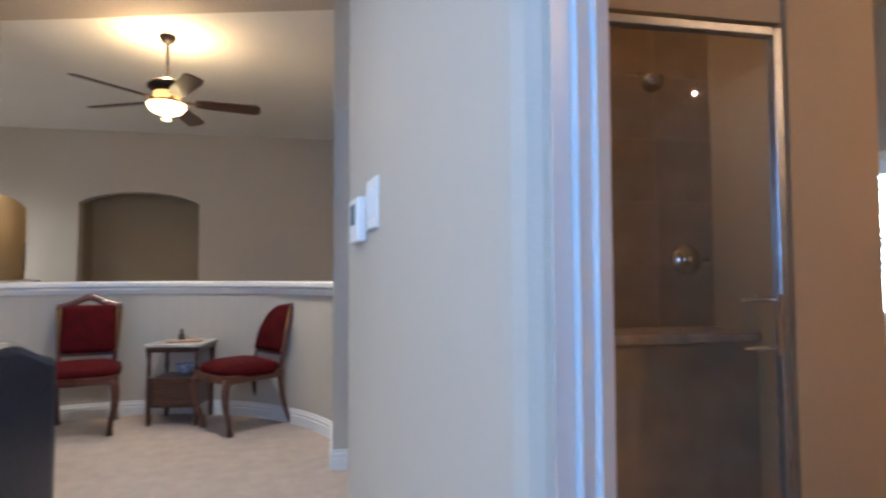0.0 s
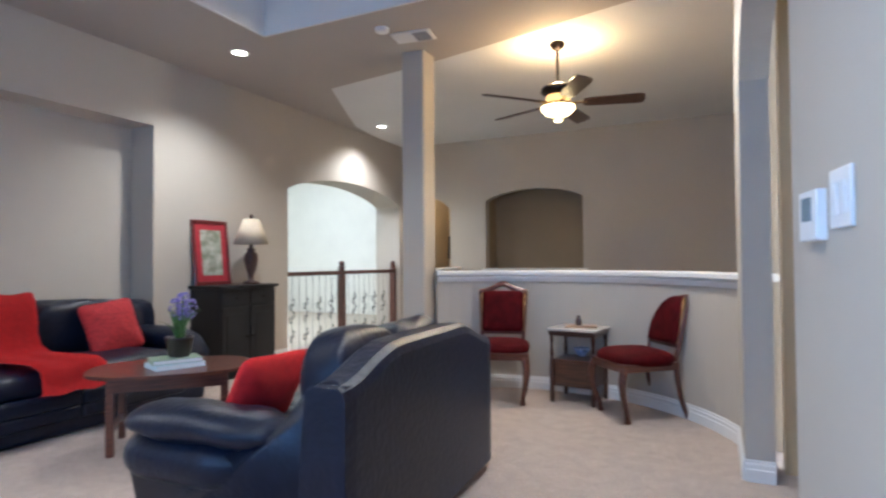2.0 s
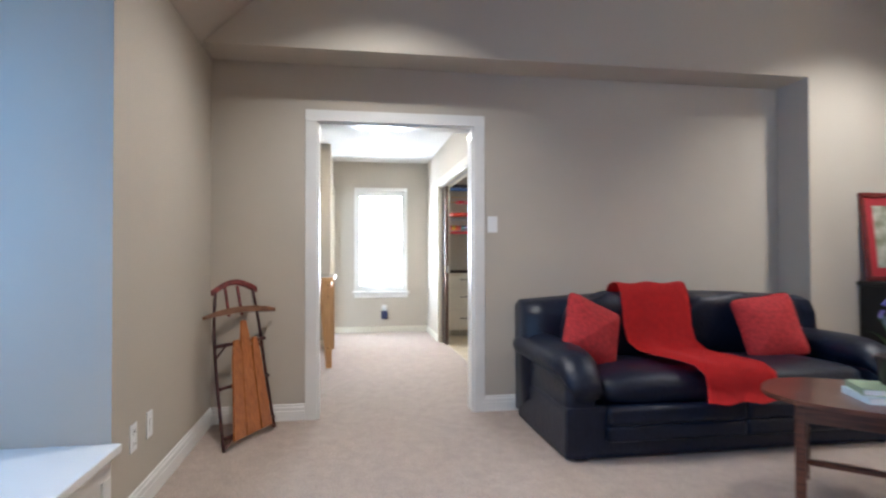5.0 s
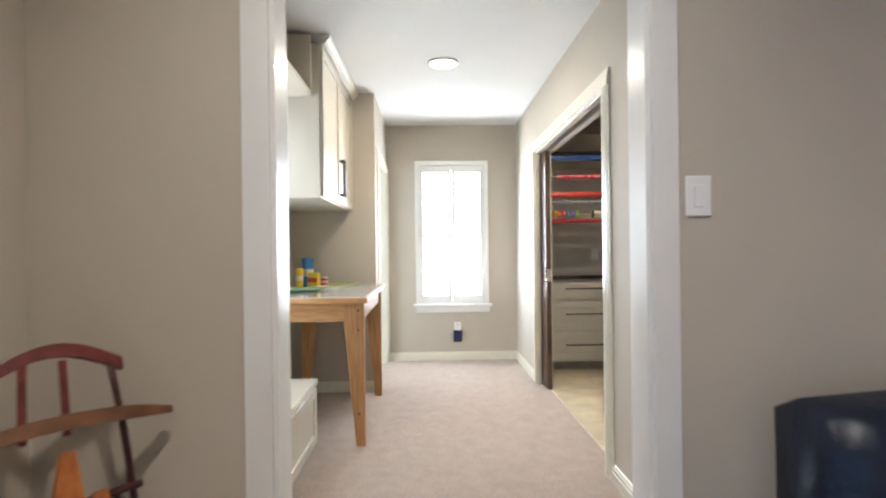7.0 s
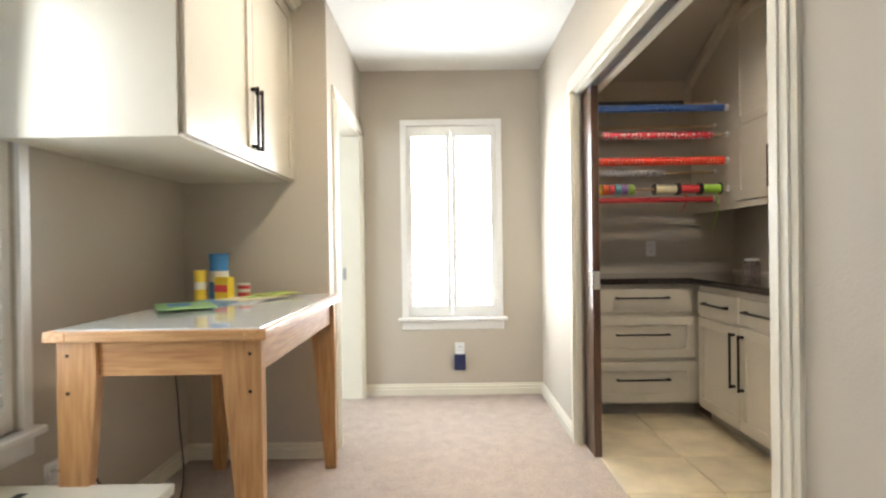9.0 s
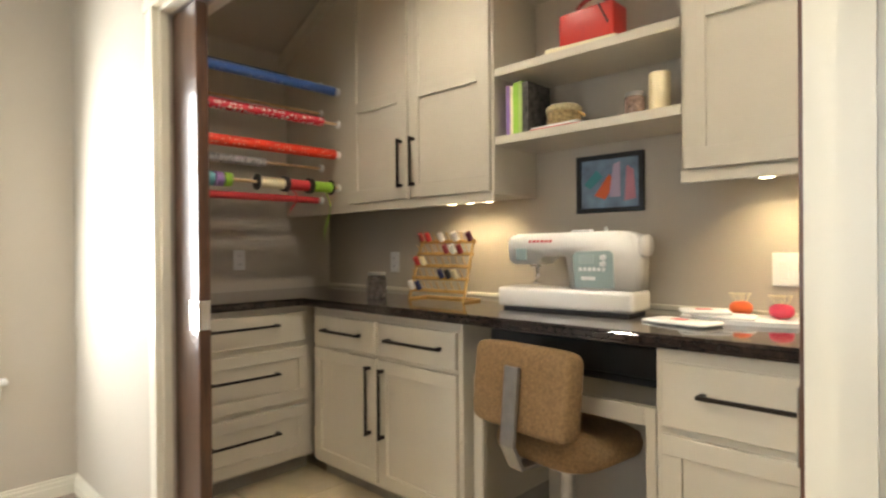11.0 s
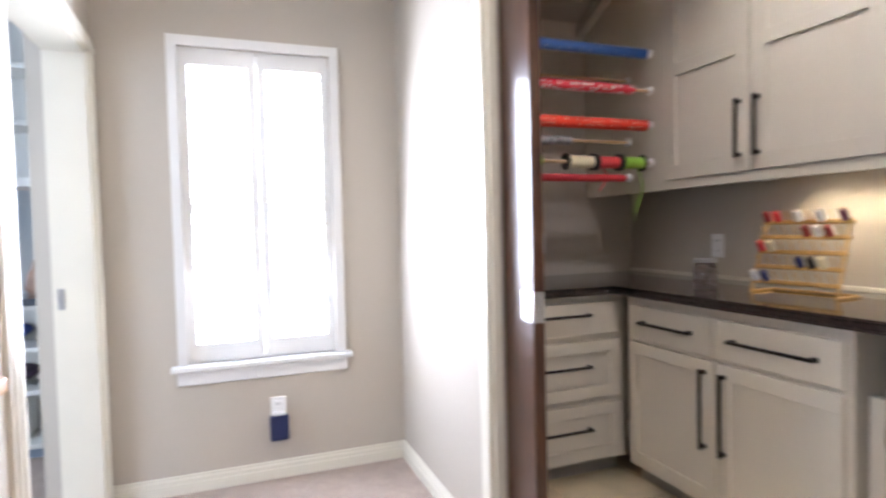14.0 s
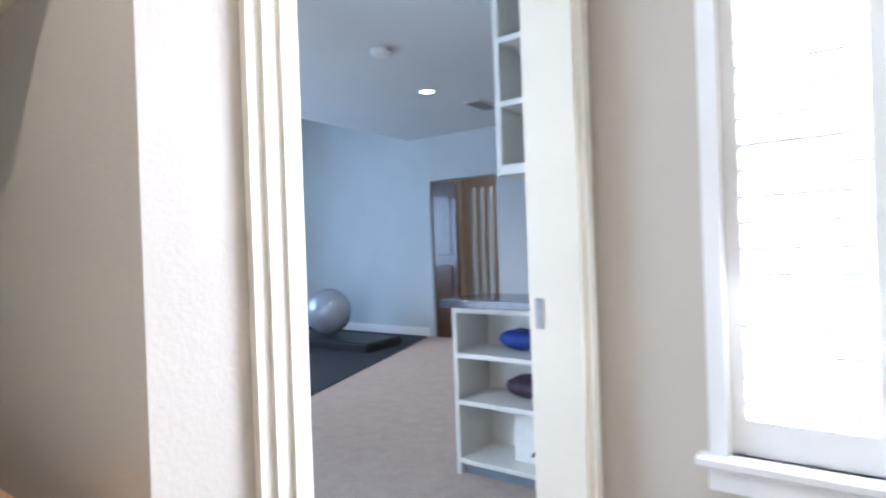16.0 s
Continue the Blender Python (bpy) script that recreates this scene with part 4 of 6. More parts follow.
for u in (0, 1):
    bm = bmesh.new()
    rings = []
    for k in range(15):
        t = k / 14
        q = on_sled(u + (.12 if u == 0 else -.12) * max(0, t - .6) ** 2 * 4, t * .97, -.012 * math.sin(math.pi * t))
        rings.append([q + Vector((.010 * math.cos(c), .010 * math.sin(c), 0)) for c in [math.pi / 4 * j for j in range(8)]])
    loft(bm, rings)
    part("runner", bm, M_RUN, sl, "", True)
    for v in (.07, .62):
        bm = bmesh.new()
        rod(bm, on_sled(u, v - .07, -.004), on_sled(.18 if u == 0 else .82, v, .01), .007, None, 8)
        part("brace", bm, M_RUN, sl)
for u in (.28, .56):
    bm = bmesh.new()
    rod(bm, on_sled(u, .80, .015), on_sled(u, 1.0, .005), .010, None, 8)
    part("strut", bm, M_BUMP, sl)
bm = bmesh.new()
loft(bm, [[on_sled(u, .965 + .065 * math.sin(math.pi * (u + .02) / 1.04) + v, d) for v, d in ((-.018, -.008), (.018, -.008), (.018, .012), (-.018, .012))] for u in [i / 14 for i in range(15)]])
part("bumper", bm, M_BUMP, sl, "red painted arched front bumper")

# ceiling fan
fn = thing("ceiling_fan", (-1.365, 5.42, CZ + .002), 0, "bronze ceiling fan with five wooden blades and lit bowl", "ceiling fan")
bm = bmesh.new()
lathe(bm, [(.065, 0), (.07, -.02), (.05, -.055), (.02, -.07)], 18)
part("canopy", bm, M_BRONZE, fn, "", True)
bm = bmesh.new()
cyl(bm, 0, 0, -.39, -.05, .012)
part("downrod", bm, M_BRONZE, fn)
bm = bmesh.new()
lathe(bm, [(.03, -.36), (.12, -.39), (.15, -.42), (.15, -.45), (.10, -.48)], 24)
part("motor_housing", bm, M_BRONZE, fn, "", True)
bm = bmesh.new()
lathe(bm, [(.10, -.48), (.105, -.515), (.09, -.54)], 24)
part("upper_glass", bm, mat("lit_amber_glass", (.8, .5, .2), .4, 0, .02, 8, emit=(1, .52, .14), power=1.6), fn, "lit amber glass band", True)
bm = bmesh.new()
lathe(bm, [(.09, -.54), (.145, -.56), (.145, -.575), (.1, -.58)], 24)
part("light_ring", bm, M_BRASS, fn, "", True)
bm = bmesh.new()
lathe(bm, [(.15, -.577), (.145, -.61), (.11, -.645), (.05, -.668), (.01, -.672)], 24)
part("light_bowl", bm, M_GLOW, fn, "lit amber glass bowl", True)
bm = bmesh.new()
cyl(bm, 0, 0, -.695, -.67, .010)
part("neck", bm, M_BRASS, fn)
bm = bmesh.new()
lathe(bm, [(.034, -.695), (.038, -.702), (.030, -.712), (.012, -.716)], 18)
part("finial", bm, M_GLOW, fn, "lit glass finial under the bowl", True)
for i in range(5):
    a = radians(12 + 72 * i)
    m = Matrix.Rotation(a, 4, 'Z')
    bm = bmesh.new()
    box(bm, .12, -.018, -.556, .26, .018, -.543, .004, 1, m)
    arm = part("blade_arm", bm, M_BRASS, fn)
    bm = bmesh.new()
    prism(bm, [(.22, -.05), (.30, -.065), (.69, -.075), (.73, -.06), (.74, 0), (.73, .06), (.69, .075), (.30, .065), (.22, .05)], -.006, .006)
    put(bm, m @ Matrix.Translation((0, 0, -.548)) @ Matrix.Rotation(radians(-14), 4, 'X'), bm.verts[:])
    part("blade", bm, M_WALNUT, fn)
lamp("fan_bulb", 'SPOT', (-1.365, 5.42, CZ - .73), 46, WARM, .12, (-1.365, 5.42, 0), 0, .5, 172)
lamp("fan_uplight", 'POINT', (-1.365, 5.42, CZ - .27), 44, (1, .64, .28), .05)


def can(x, y, z, power=26, cone=130, label="lit recessed ceiling spotlight with white trim ring"):
    c = thing("recessed_light", (x, y, z), 0, label, "ceiling light", "recessed ceiling lights")
    bm = bmesh.new()
    lathe(bm, [(.085, 0), (.085, -.006), (.062, -.008), (.062, -.001)], 24)
    part("trim_ring", bm, M_TRIM, c, "", True)
    bm = bmesh.new()
    cyl(bm, 0, 0, -.006, -.003, .061, None, 24)
    part("lens", bm, M_CAN, c, "lit lens")
    lamp("can_lamp", 'SPOT', (x, y, z - .03), power, (1, .92, .80), .06, (x, y, 0), 0, .8, cone)


# The last two cans are out of view, added to brighten the room.
for x, y in ((-4.06, 4.32), (-4.40, 7.36), (-.62, 3.9), (-4.1, .9), (-1.3, .9)):
    can(x, y, CZ, 138)
can(-7.3, 9.0, 4.3, 60)
vt = thing("ceiling_vent", (-2.44, 4.70, CZ), 8, "white louvred air vent in the greige ceiling", "air vent")
bm = bmesh.new()
box(bm, -.18, -.11, -.012, .18, .11, 0, .004)
part("frame", bm, M_TRIM, vt)
for i in range(8):
    bm = bmesh.new()
    box(bm, .02, -.085 + i * .022, -.02, .15, -.073 + i * .022, -.012, 0, 1)
    part("slat", bm, plain("vent_shadow_grey", (.35, .34, .33)), vt) if i == 0 else part("slat", bm, bpy.data.materials["vent_shadow_grey"], vt)
sd = thing("smoke_detector", (-2.6, 4.45, CZ), 0, "round white smoke detector on the ceiling", "smoke detector")
bm = bmesh.new()
lathe(bm, [(.06, 0), (.06, -.02), (.05, -.032), (.02, -.034)], 20)
part("body", bm, M_WHITEP, sd, "", True)


def plate(name, loc, rz, label, cat, w=.075, h=.118, rockers=1, socket=False):
    p = thing(name, loc, rz, label, cat)
    bm = bmesh.new()
    box(bm, -w / 2, -.007, -h / 2, w / 2, 0, h / 2, .003, 2)
    part("cover_plate", bm, M_WHITEP, p)
    for i in range(rockers):
        x = (i - (rockers - 1) / 2) * .046
        if socket:
            for z in (-.026, .026):
                bm = bmesh.new()
                box(bm, x - .017, -.0095, z - .014, x + .017, -.007, z + .014, .003, 2)
                r = part("socket", bm, M_WHITEP, p)
                bm = bmesh.new()
                for dx in (-.007, .007):
                    box(bm, x + dx - .0015, -.0102, z - .005, x + dx + .0015, -.0094, z + .006)
                part("slot", bm, M_BLACKP, r)
        else:
            bm = bmesh.new()
            box(bm, x - .016, -.011, -.033, x + .016, -.007, .033, .002, 1, pose(0, 0, 0, 3))
            part("rocker", bm, M_WHITEP, p)
    return p


plate("light_switch", (NX, 1.705, 1.37), 90, "white rocker light switch on the greige wall", "light switch")
plate("wall_outlet", (-3.80, -.25, .36), 180, "white double outlet on the wall near the floor", "outlet", .075, .12, 1, True)
plate("wall_outlet", (-4.00, -.25, .36), 180, "white blank cable plate on the wall near the floor", "outlet", .075, .12, 1)
th = thing("thermostat", (.0775, 1.918, 1.265), -81.9, "white thermostat with grey display on the wall", "thermostat")
bm = bmesh.new()
box(bm, -.06, -.022, -.055, .06, 0, .055, .004, 2)
part("body", bm, M_WHITEP, th)
bm = bmesh.new()
box(bm, -.035, -.0235, -.012, .03, -.0222, .04)
part("display", bm, plain("grey_display", (.25, .32, .36), .2), th, "grey display")
plate("light_switch", (.0988, 1.77, 1.29), -81.9, "white double rocker switch beside the thermostat", "light switch", .115, .118, 2)

# window seat in the dormer
ws = thing("window_seat", (-2.64, -.82, .012), 0, "white panelled window seat built into the dormer", "bench")
bm = bmesh.new()
box(bm, -.94, -.46, .36, .94, .61, .395, .006, 2)
part("seat", bm, M_TRIM, ws)
bm = bmesh.new()
box(bm, -.938, .54, 0, .938, .57, .36)
part("front", bm, M_TRIM, ws)
for i in range(3):
    bm = bmesh.new()
    x = -.93 + .62 * i
    for a in ((x + .02, .57, .03, x + .60, .582, .09), (x + .02, .57, .28, x + .60, .582, .345), (x + .02, .57, .09, x + .09, .582, .28), (x + .53, .57, .09, x + .60, .582, .28)):
        box(bm, *a, .002)
    part("panel", bm, M_TRIM, ws)

# balustrade in the west arch
M_PEWTER = mat("pale_pewter_iron", (.42, .40, .35), .5, .3, .15, 20)
bl = thing("balustrade", (-4.98, 7.3, .012), 90, "stair balustrade with wooden handrail and iron scroll balusters", "railing")
bm = bmesh.new()
box(bm, -1.38, -.035, .985, 1.38, .035, 1.04, .012, 2)
part("handrail", bm, M_MAHOG, bl)
for x in (-.12, 1.32):
    bm = bmesh.new()
    box(bm, x - .045, -.045, 0, x + .045, .045, .98, .006)
    box(bm, x - .032, -.032, .98, x + .032, .032, 1.06)
    lathe(bm, [(.03, 1.06), (.05, 1.075), (.05, 1.10), (.03, 1.11), (.045, 1.15), (.02, 1.18)], 14, x)
    part("newel_post", bm, M_MAHOG, bl)
for i in range(20):
    x = -1.32 + i * .137
    if abs(x + .12) < .06 or x > 1.25:
        continue
    bm = bmesh.new()
    rod(bm, (x, 0, 0), (x, 0, .99), .0065, None, 6)
    b = part("baluster", bm, M_PEWTER, bl)
    if i % 2:
        for z0 in (.22, .46, .62):
            bm = bmesh.new()
            for s0 in (-1, 1):
                pr = None
                for k in range(9):
                    a = k / 8 * 2 * math.pi
                    q = (x + s0 * (.025 - .022 * math.cos(a)), 0, z0 + .045 * math.sin(a) + .03 * s0)
                    if pr:
                        rod(bm, pr, q, .005, None, 5)
                    pr = q
            part("scroll", bm, M_IRON, b)
# door and picture in the back hall
bd = tagged(new("door_back_hall"), "white panel door in the hall behind the arch", "", "", "structure")
bm = bmesh.new()
box(bm, -4.30, 10.55, 0, -3.75, 10.598, 2.03, .004)
part("door_leaf", bm, M_TRIM, bd)
for z0, z1 in ((.2, .95), (1.1, 1.9)):
    bm = bmesh.new()
    box(bm, -4.22, 10.54, z0, -3.83, 10.55, z1, .006)
    part("panel", bm, M_TRIM, bd)
hp = thing("framed_picture", (-4.78, 10.596, 1.45), 0, "dark framed picture on the back hall wall", "picture")
bm = bmesh.new()
box(bm, -.09, -.02, -.22, .13, 0, .22, .006)
part("frame", bm, M_BLACKCAB, hp)
bm = bmesh.new()
box(bm, -.06, -.024, -.18, .10, -.02, .18)
part("print", bm, plain("sepia_print", (.2, .15, .1), .6, .3, 20), hp)

# ---- things: hall ----


def shaker(name, x0, x1, z0, z1, parent, y=0.0, material=None, mids=(), rail=.06):
    """A framed door or drawer front: its face looks to local -y, its back at y."""
    material = material or M_CAB
    bm = bmesh.new()
    box(bm, x0 + .002, y - .010, z0 + .002, x1 - .002, y, z1 - .002)
    d = part(name, bm, material, parent)
    r = min(rail, (z1 - z0) * .3)
    for nm, a in [("rail", (x0 + .002, z0 + .002, x1 - .002, z0 + r)), ("rail", (x0 + .002, z1 - r, x1 - .002, z1 - .002)), ("stile", (x0 + .002, z0 + r, x0 + rail, z1 - r)), ("stile", (x1 - rail, z0 + r, x1 - .002, z1 - r))] + [("rail", (x0 + rail, z - .03, x1 - rail, z + .03)) for z in mids]:
        bm = bmesh.new()
        box(bm, a[0], y - .020, a[1], a[2], y - .010, a[3], .0015)
        part(nm, bm, material, d)
    return d


def slab(name, x0, x1, z0, z1, parent, y=0.0, material=None):
    bm = bmesh.new()
    box(bm, x0 + .002, y - .020, z0 + .002, x1 - .002, y, z1 - .002, .003)
    return part(name, bm, material or M_CAB, parent)


def pull(x, z, L, parent, y=-.020, upright=False):
    bm = bmesh.new()
    if upright:
        box(bm, x - .006, y - .036, z - L / 2, x + .006, y - .024, z + L / 2, .002)
        for s in (-1, 1):
            box(bm, x - .008, y - .026, z + s * (L / 2 - .012) - .008, x + .008, y, z + s * (L / 2 - .012) + .008, .002)
    else:
        box(bm, x - L / 2, y - .036, z - .006, x + L / 2, y - .024, z + .006, .002)
        for s in (-1, 1):
            box(bm, x + s * (L / 2 - .012) - .008, y - .026, z - .008, x + s * (L / 2 - .012) + .008, y, z + .008, .002)
    return part("handle", bm, M_BRONZE, parent, "dark bronze bar handle")


def carcass(c, x0, x1, depth, z0, z1, toe=0.0):
    bm = bmesh.new()
    if toe:
        box(bm, x0, .0, z0 + toe, x1, depth, z1, .002)
    else:
        box(bm, x0, 0, z0, x1, depth, z1, .002)
    part("body", bm, M_CAB, c)
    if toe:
        # Toe kick: the cabinet colour at about half its value.
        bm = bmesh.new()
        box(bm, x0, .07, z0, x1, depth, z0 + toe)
        part("toe_kick", bm, plain("half_tone_toe_kick", (.32, .29, .24)) if "half_tone_toe_kick" not in bpy.data.materials else bpy.data.materials["half_tone_toe_kick"], c)


# tall cabinet: local x runs along the hall, face to the hall
tc = thing("tall_cabinet", (-5.755, .25, .012), 180, "tall cream shaker cabinet with four doors and bronze handles", "cabinet")
carcass(tc, -.37, .36, .59, 0, 2.50, .09)
for a, b, hx in ((-.36, -.005, -.035), (.0, .355, .03)):
    d = shaker("door", a, b, .10, .885, tc, 0)
    pull(hx, .70, .25, d, -.020, True)
    d = shaker("door", a, b, .905, 2.46, tc, 0, None, (1.71,))
    pull(hx, 1.10, .25, d, -.020, True)
bn = thing("bench", (-6.56, -.05, .012), 180, "cream built-in bench with a framed front beside cabinet", "bench")
bm = bmesh.new()
box(bm, -.49, -.26, .385, .49, .30, .418, .006, 2)
part("seat", bm, M_CREAM, bn)
bm = bmesh.new()
box(bm, -.48, -.235, 0, .48, .30, .385)
part("body", bm, M_CAB, bn)
shaker("front_panel", -.47, .47, .03, .37, bn, -.235)
bm = bmesh.new()
box(bm, .345, .165, .4165, .425, .195, .4195, .001)
part("finger_slot", bm, M_BLACKP, bn, "dark finger slot in the lid")
# open shelf that links tall cabinet and wall cabinet over the window
os_ = thing("wall_shelf", (-6.55, .0, 2.16), 180, "cream open wall shelf box over the bench window", "shelf")
bm = bmesh.new()
for a in ((-.47, -.2, 0, .47, .35, .03), (-.47, .32, .03, .47, .35, .37), (-.47, -.2, .03, -.44, .32, .37), (.44, -.2, .03, .47, .32, .37)):
    box(bm, *a)
part("body", bm, M_CAB, os_)
uc = thing("wall_cabinet", (-7.72, .24, 1.545), 180, "cream wall cabinet with two shaker doors over worktable", "cabinet")
carcass(uc, -.67, .67, .585, 0, .95)
for a, b, hx in ((-.66, -.002, -.03), (.002, .66, .03)):
    d = shaker("door", a, b, .008, .94, uc, 0)
    pull(hx, .20, .27, d, -.020, True)
strip("crown_moulding", [(0, 0), (.02, 0), (.03, .02), (.05, .03), (.055, .05), (0, .05)], [(-7.03, .262, 2.49), (-8.39, .262, 2.49)][::-1], M_CREAM)

# worktable
wt = thing("worktable", (-7.645, .175, .012), 0, "pine worktable with tapered legs and inset grey top", "table")
W2, D2, H = .645, .35, .915
for m, ends in ((M_PINEX, ((-W2, -D2, H - .035, W2, -D2 + .07, H), (-W2, D2 - .07, H - .035, W2, D2, H))), (M_PINEY, ((-W2 + .001, -D2 + .07, H - .035, -W2 + .07, D2 - .07, H), (W2 - .07, -D2 + .07, H - .035, W2 - .001, D2 - .07, H)))):
    for a in ends:
        bm = bmesh.new()
        box(bm, *a, .005, 2)
        part("edge_board", bm, m, wt, "oiled pine edge board")
bm = bmesh.new()
box(bm, -W2 + .07, -D2 + .07, H - .03, W2 - .07, D2 - .07, H - .004)
part("top_panel", bm, plain("grey_laminate", (.42, .45, .44), .18, .05, 6), wt, "grey laminate inset panel")
bm = bmesh.new()
for a in ((-W2 + .02, -D2 + .02, H - .0025, W2 - .02, D2 - .02, H + .004),):
    box(bm, *a, .003)
part("top_sheet", bm, mat("clear_top_sheet", (.52, .54, .52), .12, 0, .05, 6, coat=.5), wt, "glossy pale top sheet")
for m, ends in ((M_PINEX, ((-W2 + .05, -D2 + .045, H - .15, W2 - .05, -D2 + .07, H - .035), (-W2 + .05, D2 - .07, H - .15, W2 - .05, D2 - .045, H - .035))), (M_PINEY, ((-W2 + .045, -D2 + .07, H - .15, -W2 + .07, D2 - .07, H - .035), (W2 - .07, -D2 + .07, H - .15, W2 - .045, D2 - .07, H - .035)))):
    for a in ends:
        bm = bmesh.new()
        box(bm, *a, .002)
        part("apron", bm, m, wt)
for sx in (-1, 1):
    for sy in (-1, 1):
        bm = bmesh.new()
        rings = []
        for z, w in ((H - .036, .125), (H - .16, .125), (0, .055)):
            x1, y1 = W2 - .03, D2 - .025
            rings.append([(sx * x1, sy * y1, z), (sx * (x1 - .042), sy * y1, z), (sx * (x1 - .042), sy * (y1 - w), z), (sx * x1, sy * (y1 - w), z)])
        loft(bm, rings)
        lg = part("leg", bm, M_PINE, wt)
        for zz in (H - .08, H - .2, .2):
            bm = bmesh.new()
            rod(bm, (sx * (W2 - .029), sy * (D2 - .06), zz), (sx * (W2 - .0285 + .002), sy * (D2 - .06), zz), .006, None, 8)
            part("screw", bm, M_BRONZE, lg)
# things on the worktable
TZ = .012 + H + .004


def tin(x, y, z, r, h, label, body, lid, name="canister"):
    c = thing(name, (x, y, z), random.uniform(0, 90), label, "container")
    bm = bmesh.new()
    cyl(bm, 0, 0, 0, h * .86, r, None, 20)
    part("body", bm, body, c)
    bm = bmesh.new()
    cyl(bm, 0, 0, h * .86, h, r * 1.05, None, 20)
    part("lid", bm, lid, c)
    bm = bmesh.new()
    cyl(bm, 0, 0, h * .35, h * .6, r * 1.012, None, 20)
    part("label_band", bm, plain("band_%s" % name, (.75, .72, .6)) if "band_%s" % name not in bpy.data.materials else bpy.data.materials["band_%s" % name], c)
    return c


P_YEL, P_BLU, P_RED = plain("yellow_print", (.80, .58, .05)), plain("blue_print", (.05, .22, .50)), plain("red_print", (.62, .05, .06))
P_GRN, P_PUR, P_ORG = plain("lime_print", (.30, .55, .06)), plain("purple_print", (.28, .16, .42)), plain("orange_print", (.75, .13, .03))
P_CRM, P_BLK, P_WHT = plain("cream_print", (.80, .72, .48)), plain("black_print", (.015, .015, .017)), plain("white_print", (.8, .8, .78))
tin(-8.19, -.09, TZ, .047, .225, "tall blue cylinder canister on the worktable", P_BLU, P_BLU)
tin(-8.03, -.12, TZ, .029, .145, "small yellow jar with yellow lid on worktable", P_YEL, P_YEL, "jar")
cr = thing("crayon_box", (-8.05, -.01, TZ), 60, "yellow crayon box with red band on the worktable", "box")
bm = bmesh.new()
box(bm, -.05, -.02, 0, .05, .02, .11, .002)
part("carton", bm, P_YEL, cr)
bm = bmesh.new()
box(bm, -.048, -.0215, .035, .048, -.0202, .07)
part("band", bm, P_RED, cr)
tin(-8.16, .05, TZ, .03, .07, "small red and white tub on the worktable", P_RED, P_WHT, "tub")
random.seed(9)
for i, (x, y, w, d, c) in enumerate(((-7.95, .10, .34, .24, P_WHT), (-7.80, .02, .28, .21, plain("teal_cover", (.10, .22, .32))), (-7.98, .16, .30, .2, P_CRM), (-7.60, -.0, .30, .22, plain("green_cover", (.24, .40, .16))), (-8.12, .22, .22, .16, plain("lime_cover", (.5, .55, .12))))):
    bk = thing("magazine", (x, y, TZ + .004 * i), random.uniform(-40, 40), "thin craft magazine lying open on the worktable", "magazine", "papers on the worktable")
    bm = bmesh.new()
    box(bm, -w / 2, -d / 2, 0, w / 2, d / 2, .0035)
    part("cover", bm, c, bk)
    bm = bmesh.new()
    box(bm, -w * .35, -d * .3, .0037, w * .1, d * .1, .0042)
    part("picture", bm, P_BLU if i % 2 else P_GRN, bk)

# outlets of the hall
o = plate("wall_outlet", (-7.28, -.35, .36), 180, "white wall outlet with a black cord plugged in", "outlet", .075, .12, 1, True)
cd = bpy.data.curves.new("power_cord", 'CURVE')
cd.dimensions, cd.bevel_depth = '3D', .004
sp = cd.splines.new('BEZIER')
pts = [(-7.28, -.325, .385), (-7.36, -.25, .34), (-7.40, -.22, .12), (-7.5, -.15, .022), (-7.75, -.12, .022), (-7.95, -.2, .4), (-7.98, -.24, .7)]
sp.bezier_points.add(len(pts) - 1)
for b, p in zip(sp.bezier_points, pts):
    b.co, b.handle_left_type, b.handle_right_type = p, 'AUTO', 'AUTO'
cd.materials.append(M_BLACKP)
tagged(new("power_cord", cd), "black power cord hanging from the wall outlet", "cord")
plate("wall_outlet", (EX, 1.20, .36), 90, "white wall outlet under the hall window", "outlet", .075, .12, 1, True)
ng = thing("plug_in_freshener", (EX + .007, 1.20, .272), 90, "navy blue plug-in device below the wall outlet", "plug-in")
bm = bmesh.new()
box(bm, -.045, -.05, -.06, .045, -.001, .065, .012, 2)
part("body", bm, M_NAVYP, ng)
bm = bmesh.new()
box(bm, -.03, -.04, .065, .03, -.004, .075, .003)
part("cap", bm, M_WHITEP, ng)
hl = thing("ceiling_light", (-7.58, 1.02, HZ), 0, "lit shallow white dome ceiling light in the hall", "ceiling light")
bm = bmesh.new()
lathe(bm, [(.108, 0), (.112, -.008), (.10, -.014)], 28)
part("rim", bm, M_WHITEP, hl, "", True)
bm = bmesh.new()
lathe(bm, [(.098, -.012), (.085, -.02), (.05, -.026), (.01, -.028)], 28)
part("dome", bm, M_DOME, hl, "lit frosted glass dome", True)
lamp("hall_lamp", 'AREA', (-7.58, 1.02, HZ - .034), 18, (1, .87, .68), .15, (-7.58, 1.02, 0))

# pocket door and its latch
pd = thing("pocket_door", (-8.42, 1.915, .0), 0, "dark wooden pocket door slid partly out of wall", "door")
bm = bmesh.new()
box(bm, -.10, -.021, .012, .10, .021, 2.04, .002)
part("door_leaf", bm, M_DARKWOOD, pd)
bm = bmesh.new()
box(bm, .1, -.018, .93, .104, .018, 1.03, .001)
box(bm, .03, -.0235, .93, .1, -.021, 1.03, .001)
part("latch", bm, M_CHROME, pd, "chrome pocket door latch")
pd2 = thing("pocket_door", (-6.56, 1.915, .0), 0, "dark wooden pocket door slid almost wholly into wall", "door")
bm = bmesh.new()
box(bm, -.020, -.021, .012, .014, .021, 2.04, .002)
